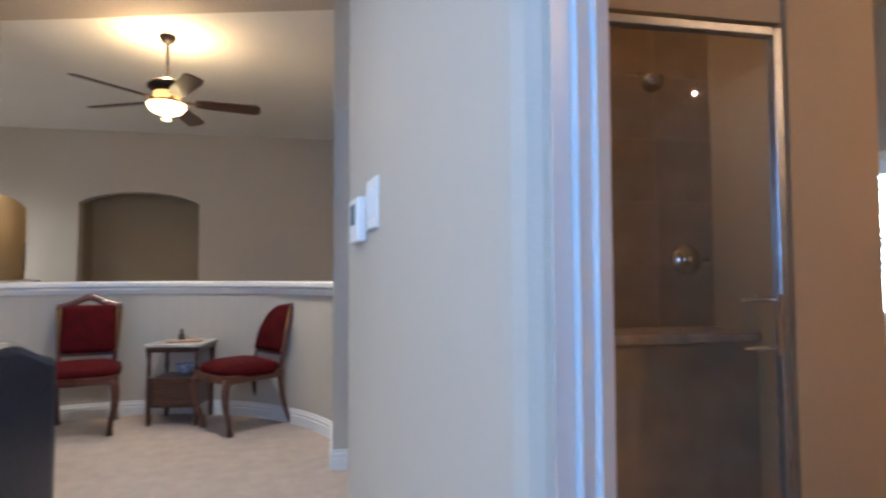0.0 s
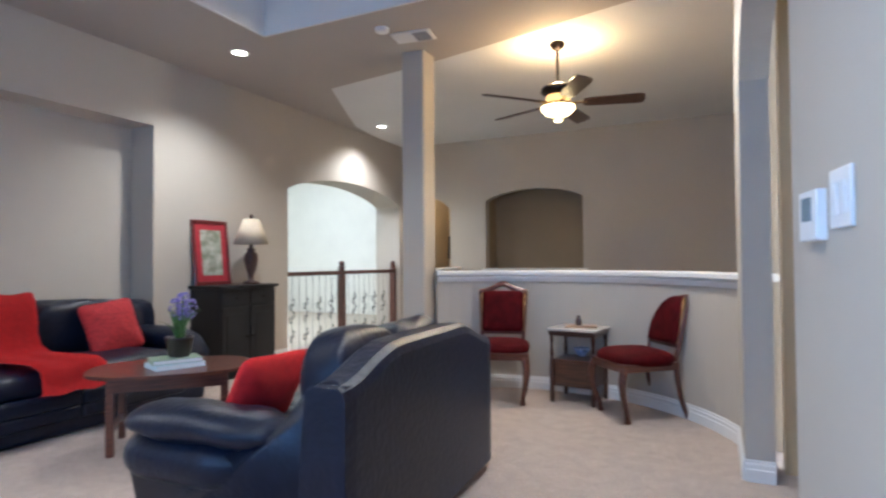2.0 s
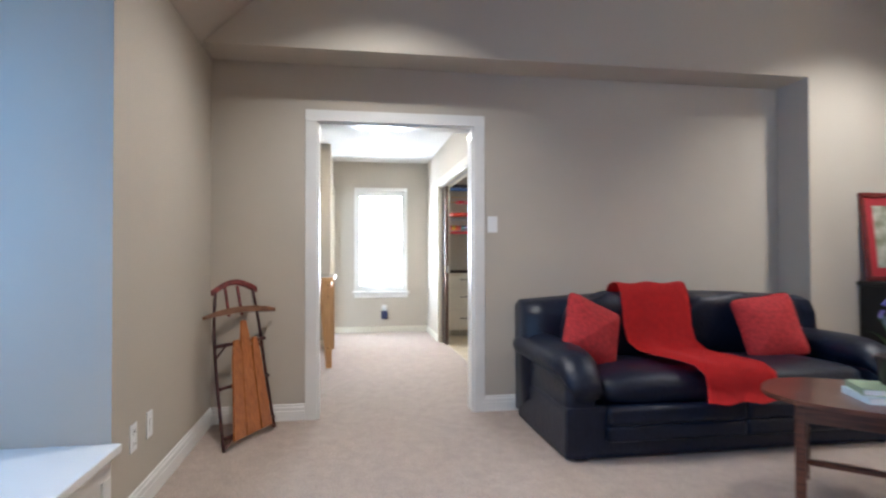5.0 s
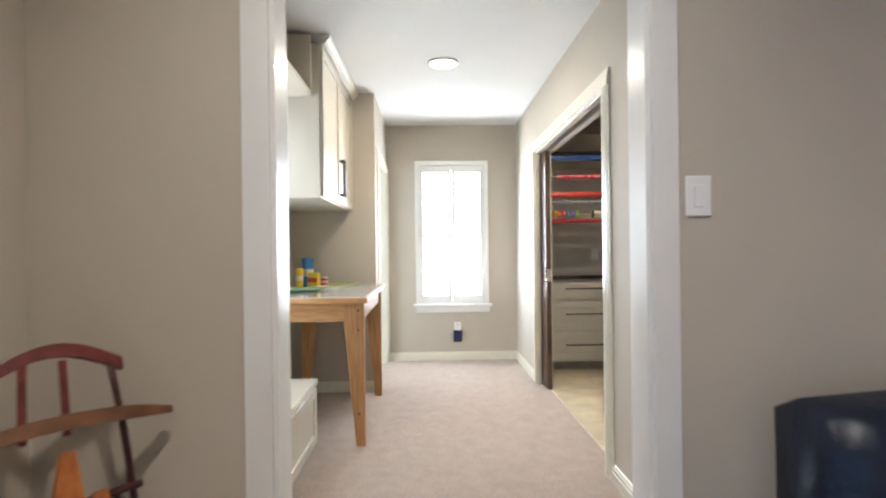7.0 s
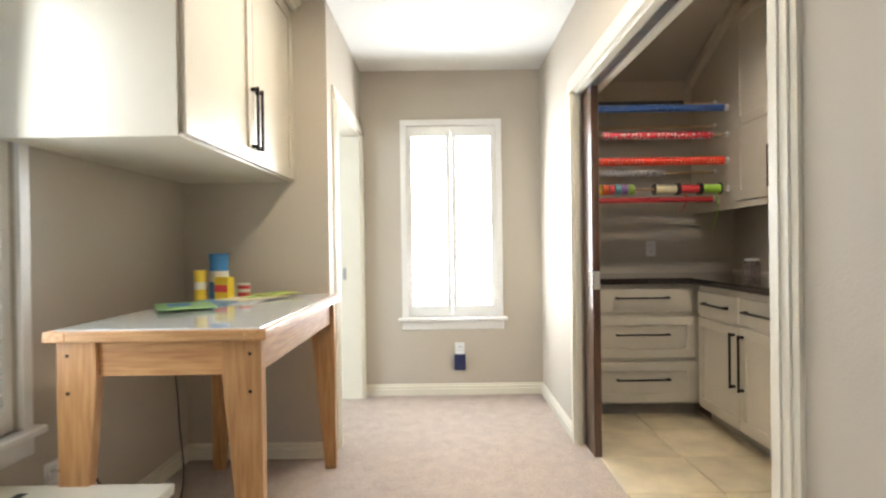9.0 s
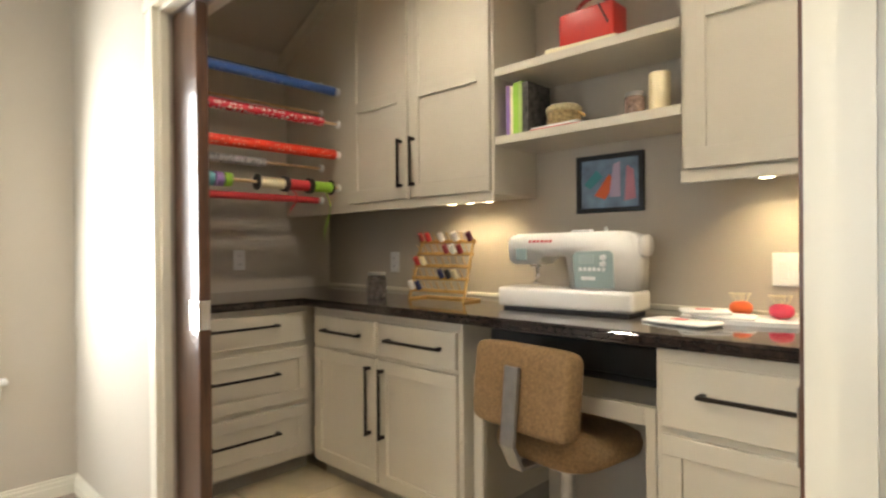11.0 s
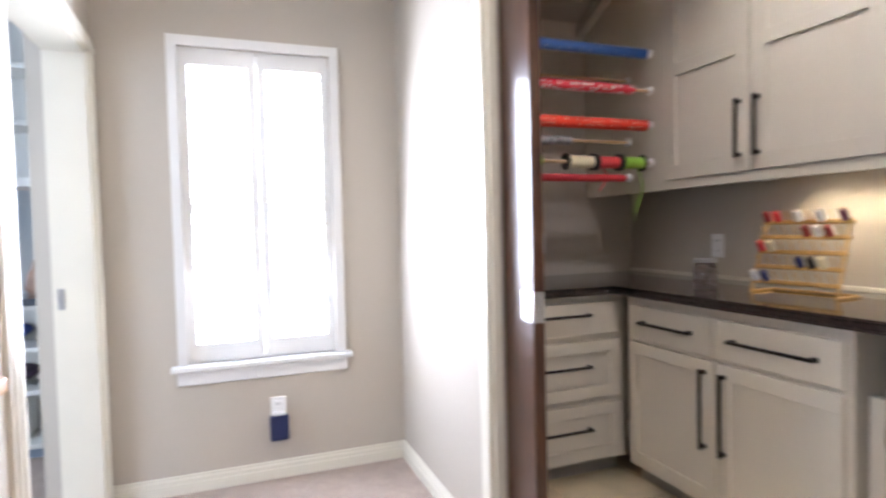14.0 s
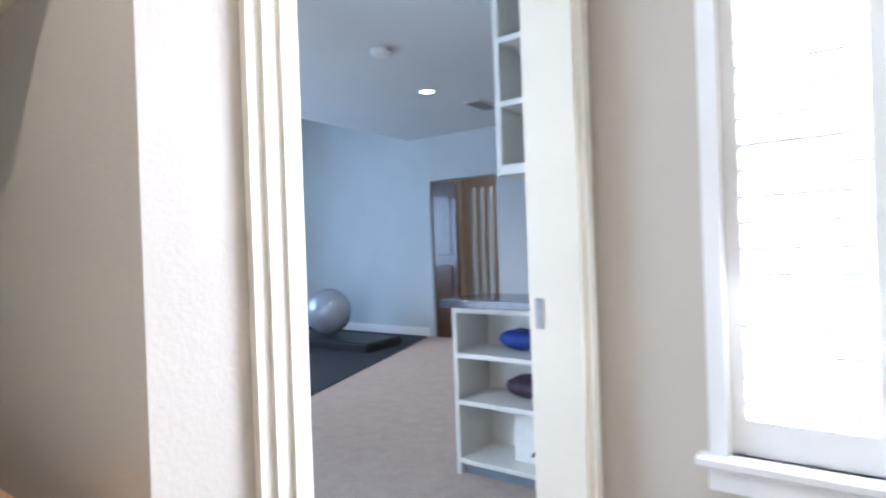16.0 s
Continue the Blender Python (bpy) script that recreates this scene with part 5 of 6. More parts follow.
part("door_leaf", bm, M_DARKWOOD, pd2)
bm = bmesh.new()
box(bm, -.0235, -.018, .93, -.0202, .018, 1.03, .001)
part("latch", bm, M_CHROME, pd2, "chrome pocket door latch")
bm = bmesh.new()
box(bm, -8.5, 1.895, 2.046, -6.7, 1.94, 2.058)
struct("pocket_door_track", bm, M_STEEL)
bm = bmesh.new()
box(bm, -9.574, .31, .93, -9.571, .335, 1.02, .001)
tagged(part("strike_plate", bm, M_STEEL), "brushed steel strike plate on the door jamb", "strike plate", "", "structure")

# ---- things: sewing closet ----
BF, CF = SN - .60, SN - .64     # face of the base cabinets, edge of the counter
CT = .945
b1 = thing("base_cabinet", (-8.42, BF, 0), 0, "cream base cabinet with two drawers over two doors", "cabinet", "sewing base cabinets")
carcass(b1, -.53, .51, .60, 0, CT - .04, .10)
for a, b, hx in ((-.51, -.01, -.05), (.005, .49, .045)):
    d = slab("drawer", a, b, .71, .865, b1)
    pull((a + b) / 2, .79, .30 if a < 0 else .34, d)
    d = shaker("door", a, b, .12, .695, b1)
    pull(hx, .50, .32, d, -.020, True)
b2 = thing("base_cabinet", (-6.61, BF, 0), 0, "cream base cabinet with wide drawers over doors", "cabinet", "sewing base cabinets")
carcass(b2, -.52, .78, .60, 0, CT - .04, .10)
for a, b, hx in ((-.50, .10, .06), (.12, .76, .16)):
    d = slab("drawer", a, b, .67, .865, b2)
    pull((a + b) / 2 - .01, .78, .36, d)
    d = shaker("door", a, b, .12, .65, b2)
    pull(hx, .46, .30, d, -.020, True)
b3 = thing("base_cabinet", (-9.03, 2.38, 0), 90, "cream drawer cabinet with three deep drawers", "cabinet", "sewing base cabinets")
carcass(b3, -.37, .42, .63, 0, CT - .04, .10)
for z0, z1 in ((.715, .875), (.41, .69), (.115, .385)):
    d = (slab if z0 > .7 else shaker)("drawer", -.35, .38, z0, z1, b3)
    pull(.02, (z0 + z1) / 2 + .02, .36, d)
# counter, with the opening of the knee space below it
co = thing("worktop", (0, 0, CT - .04), 0, "polished dark brown granite worktop in an L shape", "worktop")
bm = bmesh.new()
prism(bm, [(EX, 1.995), (-8.995, 1.995), (-8.995, CF), (-5.9, CF), (-5.9, SN), (EX, SN)], 0, .04)
bmesh.ops.bevel(bm, geom=[e for e in bm.edges if e.verts[0].co.z == e.verts[1].co.z], offset=.012, segments=3, affect='EDGES')
part("slab", bm, M_GRANITE, co)
bm = bmesh.new()
box(bm, EX + .001, SN - .018, .04, -5.9, SN - .001, .06, .003)
part("edge_bead", bm, M_CREAM, co, "pale caulk bead along the wall")
# Black tray set back in the knee space, standing in for its deep shade.
kt = thing("keyboard_tray", (-7.515, BF + .13, .72), 0, "black tray darkening the shaded recess under the granite worktop", "tray")
bm = bmesh.new()
box(bm, -.36, 0, .02, .36, .45, .045, .004)
box(bm, -.36, .0, .045, .36, .02, .15, .004)
part("shelf", bm, M_BLACKP, kt)
kf = thing("knee_space_frame", (-7.515, BF + .04, 0), 0, "cream frame closing the knee space under worktop", "cabinet frame")
bm = bmesh.new()
for a in ((-.378, 0, 0, -.33, .03, .70), (.33, 0, 0, .366, .03, .70), (-.33, 0, .64, .33, .03, .70)):
    box(bm, *a, .002)
part("frame", bm, M_CAB, kf)

UF = SN - .33


def upper(x0, x1, z0, doors, label, z1=2.70):
    u = thing("wall_cabinet", (x0, UF, z0), 0, label, "cabinet", "sewing wall cabinets")
    carcass(u, 0, x1 - x0, .325, .034, z1 - z0)
    for a, b, hx in doors:
        d = shaker("door", a - x0, b - x0, .045, z1 - z0 - .03, u, 0, None, (.565,), .07)
        pull(hx - x0, .225, .245, d, -.020, True)
    bm = bmesh.new()
    box(bm, 0, -.012, 0, x1 - x0, 0, .042, .002)
    part("light_rail", bm, M_CAB, u)
    return u


upper(-8.99, -7.96, 1.40, ((-8.975, -8.50, -8.54), (-8.485, -7.97, -8.45)), "cream wall cabinet with tall shaker doors over granite worktop")
upper(-7.155, -5.92, 1.41, ((-7.14, -6.67, -6.71), (-6.64, -5.95, -6.60)), "cream wall cabinet with tall shaker doors over granite worktop")
bp = thing("filler_panel", (EX + .005, UF, 1.40), 0, "cream blind corner panel beside the wrapping paper rack", "panel")
bm = bmesh.new()
prism(bm, [(0, 0), (.67, 0), (.67, 1.35), (0, 1.02)], 0, .02, "y")
part("panel", bm, M_CAB, bp)
sh = thing("open_shelf", (-7.557, UF, 1.645), 0, "cream open shelf unit between the wall cabinets", "shelf")
for nm, a in (("shelf", (-.40, .0, 0, .40, .325, .035)), ("shelf", (-.40, .0, .295, .40, .325, .33)), ("shelf", (-.40, .0, .70, .40, .325, .735)),):
    bm = bmesh.new()
    box(bm, *a, .002)
    part(nm, bm, M_CAB, sh)
# pucks under the wall cabinets
for x in (-8.40, -8.28, -8.16, -6.95, -6.81, -6.67, -6.53):
    pk = thing("puck_light", (x, UF + .20, 1.434 if x < -7.5 else 1.444), 0, "small lit puck light under the wall cabinet", "lamp", "under-cabinet puck lights")
    bm = bmesh.new()
    cyl(bm, 0, 0, -.012, 0, .028, None, 16)
    part("housing", bm, M_STEEL, pk)
    bm = bmesh.new()
    cyl(bm, 0, 0, -.015, -.012, .022, None, 16)
    part("lens", bm, M_PUCK, pk, "lit lens")
    lamp("puck_lamp", 'SPOT', (x, UF + .20, 1.412), 3.4, (1, .80, .48), .02, (x, UF + .26, .9), 0, .9, 140)
# ceiling lamp of the closet, over the doorway side
can(-6.55, 2.45, 2.80, 52, 150, "lit recessed ceiling spotlight in the sewing closet")
can(-8.1, 2.40, 2.80, 60, 140, "lit recessed ceiling spotlight in the sewing closet")

# wrapping paper rack
DX, DXB = -9.10, -9.27


def dotted(name, ground, dots, scale, size, rough=.35):
    """Printed gift paper: round dots of one colour on a ground of another."""
    m = plain(name, ground, rough)
    nt = m.node_tree
    b = nt.nodes["Principled BSDF"]
    tc, vo, th, mx = nt.nodes.new("ShaderNodeTexCoord"), nt.nodes.new("ShaderNodeTexVoronoi"), nt.nodes.new("ShaderNodeMath"), nt.nodes.new("ShaderNodeMix")
    vo.inputs["Scale"].default_value = scale
    vo.inputs["Randomness"].default_value = .45
    th.operation = 'LESS_THAN'
    th.inputs[1].default_value = size
    mx.data_type = 'RGBA'
    mx.inputs["A"].default_value, mx.inputs["B"].default_value = (*ground, 1), (*dots, 1)
    nt.links.new(tc.outputs["Object"], vo.inputs["Vector"])
    nt.links.new(vo.outputs["Distance"], th.inputs[0])
    nt.links.new(th.outputs["Value"], mx.inputs["Factor"])
    nt.links.new(mx.outputs["Result"], b.inputs["Base Color"])
    return m


P_POLKA = dotted("red_paper_white_dots", (.62, .03, .06), (.82, .76, .74), 38, .40)
P_SNOW = dotted("blue_paper_white_specks", (.045, .12, .38), (.50, .60, .75), 70, .28)
P_SWIRL = dotted("orange_red_paper", (.72, .045, .02), (.80, .45, .35), 45, .22)
P_ZEBRA = mat("zebra_ribbon", (.7, .7, .7), .4, 0, 0, 60, color2=(.02, .02, .02), stretch=(1, 3, .3))
M_DOWEL = mat("beech_dowel", (.58, .40, .22), .5, 0, .1, 20)
rack = (("dark", DXB, 2.165, .024, 1.99, 2.80, P_BLK), ("blue", DX, 2.095, .026, 1.99, 3.0, P_SNOW), ("bare", DXB, 2.0, 0, 0, 0, None), ("polka", DX, 1.91, .026, 2.18, 2.92, P_POLKA),
        ("swirl", DX, 1.735, .029, 2.08, 3.0, P_SWIRL), ("zebra", DXB, 1.675, .024, 1.99, 2.66, P_ZEBRA), ("spools", DX, 1.545, 0, 0, 0, None), ("red", DXB, 1.485, .02, 1.99, 3.0, P_RED))
for nm, x, z, r, y0, y1, m in rack:
    dw = thing("dowel_rod", (x, 2.5, z), 0, {"dark": "wall dowel with a roll of black paper", "blue": "wall dowel with a roll of blue snow-pattern paper", "bare": "bare beech wall dowel without any paper", "polka": "wall dowel with a roll of red polka-dot paper", "swirl": "wall dowel with a roll of orange-red patterned paper", "zebra": "wall dowel with a roll of zebra-print ribbon", "spools": "wall dowel threaded with coloured ribbon spools", "red": "wall dowel with a thin roll of red paper"}[nm], "wrapping paper rack", "wrapping paper rack dowels")
    bm = bmesh.new()
    rod(bm, (0, -.51, 0), (0, .52, 0), .0085, None, 10)
    part("dowel", bm, M_DOWEL, dw)
    for yy in (-.51, .515):
        bm = bmesh.new()
        rod(bm, (0, yy, 0), (0, yy + (.015 if yy > 0 else -.003), 0), .020, .024, 14)
        part("cup", bm, M_WHITEP, dw, "white end cup")
    if m:
        bm = bmesh.new()
        rod(bm, (0, y0 - 2.5, 0), (0, y1 - 2.5, 0), r, None, 18)
        part("paper_roll", bm, m, dw)
    if nm == "spools":
        for k, (yc, w, rr, c, fl) in enumerate(((2.10, .035, .036, P_RED, 0), (2.145, .035, .036, P_YEL, 0), (2.19, .035, .036, P_ORG, 0), (2.235, .03, .034, P_RED, 0), (2.275, .035, .036, plain("teal_ribbon", (.12, .35, .42)), 0), (2.32, .04, .036, P_PUR, 0), (2.365, .035, .035, P_GRN, 0), (2.60, .15, .030, P_CRM, 1), (2.76, .13, .030, P_RED, 1), (2.91, .13, .030, P_GRN, 1))):
            bm = bmesh.new()
            rod(bm, (0, yc - w / 2 - 2.5, 0), (0, yc + w / 2 - 2.5, 0), rr, None, 18)
            q = part("ribbon_spool", bm, c, dw)
            if fl:
                for e in (-1, 1):
                    bm = bmesh.new()
                    rod(bm, (0, yc + e * w / 2 - 2.5 - .003, 0), (0, yc + e * w / 2 - 2.5 + .003, 0), .042, None, 18)
                    part("flange", bm, P_BLK, q)
        for yy, L, c in ((2.93, .26, P_GRN), (2.72, .12, P_RED)):
            bm = bmesh.new()
            pr = None
            for k in range(8):
                p = (.02 + .012 * math.sin(k * .9), yy - 2.5 + .02 * math.sin(k * .6), -.035 - L * k / 7)
                if pr:
                    box(bm, -.001, -.004, 0, .001, .004, (Vector(p) - Vector(pr)).length, 0, 1, Matrix.Translation(pr) @ (Vector(p) - Vector(pr)).to_track_quat("Z", "Y").to_matrix().to_4x4())
                pr = p
            part("ribbon_end", bm, c, dw)

# wall plates
plate("wall_outlet", (EX, 2.705, 1.135), 90, "white double outlet under the wrapping paper rack", "outlet", .075, .12, 1, True)
plate("wall_outlet", (-8.99, SN, 1.115), 0, "white double outlet above the granite worktop", "outlet", .075, .12, 1, True)
plate("light_switch", (-6.905, SN, 1.115), 0, "white double rocker switch above the granite worktop", "light switch", .12, .118, 2)

# framed art
ar = thing("framed_picture", (-7.585, SN - .002, 1.472), 0, "small black framed abstract art on the greige wall", "picture")
bm = bmesh.new()
for a in ((-.155, -.02, -.125, .155, 0, -.105), (-.155, -.02, .105, .155, 0, .125), (-.155, -.02, -.105, -.135, 0, .105), (.135, -.02, -.105, .155, 0, .105)):
    box(bm, *a, .002)
part("frame", bm, M_BLACKCAB, ar)
bm = bmesh.new()
box(bm, -.135, -.008, -.105, .135, -.002, .105)
part("canvas", bm, mat("abstract_canvas", (.22, .35, .48), .5, 0, 0, 10, color2=(.12, .14, .20)), ar)
for i, (pts, c) in enumerate(((((-.07, -.05), (0, .04), (.03, .0), (-.02, -.07)), P_ORG), (((.0, -.06), (.02, .08), (.05, .09), (.05, -.06)), plain("lilac_paint", (.55, .42, .55))), (((-.12, .0), (-.06, .06), (-.03, .03), (-.09, -.02)), plain("teal_paint", (.06, .30, .32))), (((.07, -.08), (.08, .07), (.11, .05), (.12, -.07)), plain("rose_paint", (.6, .25, .3))))):
    bm = bmesh.new()
    prism(bm, pts, -.010 - i * .0006, -.008, "y")
    part("brush_shape", bm, c, ar)

# sewing machine
sm = thing("sewing_machine", (-7.61, 3.09, CT), 4, "white and sage computerised sewing machine on granite worktop", "sewing machine")
M_MACH = mat("ivory_gloss_plastic", (.80, .77, .72), .25, 0, .02, 8, coat=.2)
bm = bmesh.new()
box(bm, -.33, -.09, .012, .30, .09, .105, .02, 3)
part("bed", bm, M_MACH, sm, "", True)
bm = bmesh.new()
box(bm, -.30, -.08, 0, .28, .08, .012)
part("foot_plate", bm, P_BLK, sm)
bm = bmesh.new()
prism(bm, [(.02, .10), (.02, .265), (-.11, .265), (-.12, .215), (-.265, .215), (-.285, .25), (-.285, .335), (-.245, .36), (.24, .365), (.29, .345), (.305, .25), (.30, .10)], -.075, .075, "y")
bmesh.ops.bevel(bm, geom=bm.edges[:], offset=.012, segments=2, affect='EDGES')
part("arm", bm, M_MACH, sm, "", True)
bm = bmesh.new()
prism(bm, [(.05, .115), (.04, .255), (.055, .275), (.20, .28), (.215, .265), (.22, .115)], -.0785, -.0745, "y")
part("control_panel", bm, M_GREENP, sm, "sage control panel")
bm = bmesh.new()
for i in range(6):
    box(bm, .07 + i * .02, -.081, .19, .083 + i * .02, -.0785, .206, .002)
part("button_row", bm, P_WHT, sm)
for x, z in ((.175, .25), (.175, .222)):
    bm = bmesh.new()
    rod(bm, (x, -.0785, z), (x, -.09, z), .013, .011, 16)
    part("dial", bm, P_WHT, sm)
bm = bmesh.new()
box(bm, .08, -.0805, .15, .14, -.0785, .166)
part("label_strip", bm, P_WHT, sm)
bm = bmesh.new()
box(bm, .07, -.0805, .222, .135, -.0785, .262, .002)
part("display", bm, plain("lcd_grey", (.4, .48, .46), .2), sm)
bm = bmesh.new()
for i in range(6):
    box(bm, -.17 + i * .02, -.0765, .318, -.157 + i * .02, -.0752, .330)
part("marking", bm, P_RED, sm, "small red lettering strip")
bm = bmesh.new()
box(bm, -.235, -.079, .235, -.18, -.075, .29, .004)
part("selector", bm, M_GREENP, sm)
bm = bmesh.new()
box(bm, -.20, -.018, .20, -.165, .018, .23, .004)
rod(bm, (-.183, 0, .12), (-.183, 0, .21), .003, None, 8)
box(bm, -.20, -.012, .12, -.166, .02, .126, .002)
rod(bm, (-.165, -.01, .15), (-.165, -.01, .21), .006, None, 8)
part("needle_head", bm, M_CHROME, sm, "chrome needle bar and presser foot", True)
bm = bmesh.new()
rod(bm, (.302, 0, .30), (.33, 0, .30), .05, .046, 24)
part("handwheel", bm, M_MACH, sm, "", True)
bm = bmesh.new()
box(bm, .0, -.02, .36, .09, .02, .375, .005)
cyl(bm, .15, 0, .36, .385, .008)
part("thread_guide", bm, P_WHT, sm)

sm.scale = (.93, 1, .86)
# thread rack
tr_ = thing("thread_rack", (-8.32, 3.02, CT), 4, "golden wooden thread rack with coloured spools, half full", "thread rack")
tilt = pose(0, 0, 0, -18)
M_GOLDW = mat("golden_varnished_wood", (.55, .33, .10), .35, 0, .15, 20, coat=.2)
for x in (-.17, .17):
    bm = bmesh.new()
    rod(bm, tilt @ Vector((x, 0, .0)), tilt @ Vector((x * .95, 0, .31)), .007, None, 8)
    rod(bm, (x, 0, .005), (x, .13, .005), .006, None, 8)
    part("upright", bm, M_GOLDW, tr_)
bm = bmesh.new()
rod(bm, (-.17, .13, .006), (.17, .13, .006), .006, None, 8)
part("back_rail", bm, M_GOLDW, tr_)
random.seed(21)
cols = [P_WHT, P_WHT, P_WHT, P_RED, P_BLK, plain("plum_thread", (.12, .02, .06)), plain("navy_thread", (.02, .03, .12)), P_CRM, plain("maroon_thread", (.25, .02, .03))]
for j in range(5):
    z = .05 + j * .062
    bm = bmesh.new()
    box(bm, -.175, -.008, z - .008, .175, .008, z + .008, .002, 1, tilt)
    rail = part("rail", bm, M_GOLDW, tr_)
    for i in range(8):
        x = -.15 + i * .043
        a, b = tilt @ Vector((x, -.005, z)), tilt @ Vector((x, -.045, z + .035))
        bm = bmesh.new()
        rod(bm, a, b, .0028, None, 6)
        part("peg", bm, M_GOLDW, rail)
        if (i * 7 + j * 5) % 10 in (0, 3, 7) or (j == 4 and i % 2):
            d = (b - a).normalized()
            bm = bmesh.new()
            rod(bm, a + d * .006, a + d * .050, .014, .013, 12)
            part("thread_spool", bm, random.choice(cols), rail)
# jar of buttons
jr = thing("button_jar", (-8.67, 2.95, CT), 0, "glass jar full of buttons with a tin lid", "jar")
bm = bmesh.new()
lathe(bm, [(.044, 0), (.05, .008), (.05, .10), (.042, .115), (.042, .12)], 20)
part("glass", bm, M_GLASS, jr, "", True).visible_shadow = False
bm = bmesh.new()
random.seed(3)
for i in range(130):
    r, a, h = .043 * math.sqrt(random.random()), random.uniform(0, 6.3), random.uniform(.008, .10)
    vs = bmesh.ops.create_cone(bm, cap_ends=True, segments=8, radius1=.007, radius2=.007, depth=.003)["verts"]
    put(bm, Matrix.Translation((r * math.cos(a), r * math.sin(a), h)) @ Euler((random.uniform(0, 3), random.uniform(0, 3), 0)).to_matrix().to_4x4(), vs)
tagged(part("buttons", bm, mat("mixed_buttons", (.36, .28, .24), .4, 0, 0, 70, color2=(.03, .025, .03)), jr), kind="stuff")
bm = bmesh.new()
cyl(bm, 0, 0, .118, .132, .046, None, 20)
part("lid", bm, M_STEEL, jr, "tin screw lid")
# tray with cloth and pin cushions
tp = thing("tray", (-7.0, 3.16, CT), 8, "white oval serving tray with sewing pieces on it", "tray")
bm = bmesh.new()
prism(bm, [(.20 * math.copysign(abs(math.cos(a)) ** .7, math.cos(a)), .11 * math.copysign(abs(math.sin(a)) ** .7, math.sin(a))) for a in [2 * math.pi * i / 28 for i in range(28)]], 0, .014)
part("plate", bm, M_WHITEP, tp)
for i, (x, y, z, w, d, r) in enumerate(((-7.14, 2.98, CT, .24, .13, -14), (-7.05, 3.11, CT + .014, .20, .13, 12), (-7.10, 3.08, CT + .028, .16, .10, 30))):
    cl = thing("folded_cloth", (x, y, z), r, "white folded cloth with a small red motif", "cloth", "folded cloths")
    bm = bmesh.new()
    puff(bm, w, d, .014, 9, 5, 28, 6, pose(0, 0, .007), .003, i)
    part("cloth", bm, M_PAPER, cl, "", True)
    bm = bmesh.new()
    box(bm, -.03, -.02, .0145, .02, .01, .0158)
    part("motif", bm, P_RED, cl)
for x, y, c, lab in ((-7.03, 3.225, P_ORG, "orange"), (-6.90, 3.20, plain("rose_cloth", (.62, .05, .10)), "rose")):
    pc = thing("pin_cushion", (x, y, CT + .014), 0, "%s tomato pin cushion stuck with pins on tray" % lab, "pin cushion", "pin cushions")
    bm = bmesh.new()
    puff(bm, .075, .075, .05, 2, 2.4, 20, 8, pose(0, 0, .025))
    part("cushion", bm, c, pc, "", True)
    bm = bmesh.new()
    for i in range(14):
        a, t = i * 2.4, .2 + .5 * (i % 5) / 5
        p = Vector((.03 * math.cos(a) * t, .03 * math.sin(a) * t, .04))
        q = p + Vector((.03 * math.cos(a) * t, .03 * math.sin(a) * t, .035))
        rod(bm, p, q, .0008, None, 5)
        vs = bmesh.ops.create_icosphere(bm, subdivisions=1, radius=.0035)["verts"]
        put(bm, Matrix.Translation(q), vs)
    part("pins", bm, P_CRM, pc)

# things on the open shelf
S1, S2 = 1.68, 1.975
random.seed(12)
x = -7.92
for i, (w, h, c) in enumerate(((.022, .22, P_PUR), (.014, .215, P_CRM), (.025, .225, P_GRN), (.020, .23, plain("lime_book", (.36, .5, .14))), (.03, .22, plain("dark_floral", (.10, .09, .08), .5, .5, 40)))):
    b = thing("book", (x + w / 2, UF + .12, S1), 0, "upright craft book on the open shelf", "book", "upright books on the shelf")
    bm = bmesh.new()
    box(bm, -w / 2 + .002, -.08, .003, w / 2 - .002, .08, h - .004)
    part("pages", bm, M_PAPER, b)
    bm = bmesh.new()
    box(bm, -w / 2, -.085, 0, w / 2, -.08, h)
    box(bm, -w / 2, -.08, 0, -w / 2 + .002, .085, h)
    box(bm, w / 2 - .002, -.08, 0, w / 2, .085, h)
    part("cover", bm, c, b)
    x += w + .001
for i, c in enumerate((P_PUR, P_RED, P_WHT)):
    b = thing("book", (-7.69, UF + .13, S1 + .008 * i), 6 - 5 * i, "thin book lying flat on the open shelf", "book", "flat books on the shelf")
    bm = bmesh.new()
    box(bm, -.12, -.08, 0, .12, .08, .0075, .001)
    part("cover", bm, c, b)
bt = thing("fabric_basket", (-7.69, UF + .13, S1 + .024), 0, "round straw basket box with patterned band and lid", "basket")
bm = bmesh.new()
lathe(bm, [(.06, 0), (.07, .005), (.072, .055)], 22)
part("body", bm, mat("woven_straw", (.45, .32, .15), .8, 0, .3, 70, .4, 200), bt, "", True)
bm = bmesh.new()
lathe(bm, [(.075, .055), (.075, .075), (.06, .085), (.01, .088)], 22)
part("lid", bm, mat("patterned_band", (.62, .52, .3), .8, 0, .2, 90, .3, 200), bt, "", True)
bm = bmesh.new()
rod(bm, (.07, 0, .05), (.10, 0, .03), .005)
part("clasp", bm, M_GOLDW, bt)
sj = thing("jar", (-7.365, UF + .10, S1), 0, "small glass jar with dark contents and tin lid", "jar")
bm = bmesh.new()
lathe(bm, [(.034, 0), (.037, .005), (.037, .075), (.034, .08)], 18)
part("glass", bm, mat("jar_contents", (.30, .2, .16), .25, 0, .4, 60, coat=.6), sj, "", True)
bm = bmesh.new()
cyl(bm, 0, 0, .08, .095, .036)
part("lid", bm, M_STEEL, sj)
ca = thing("candle", (-7.27, UF + .10, S1), 0, "ivory pillar candle on the open shelf", "candle")
bm = bmesh.new()
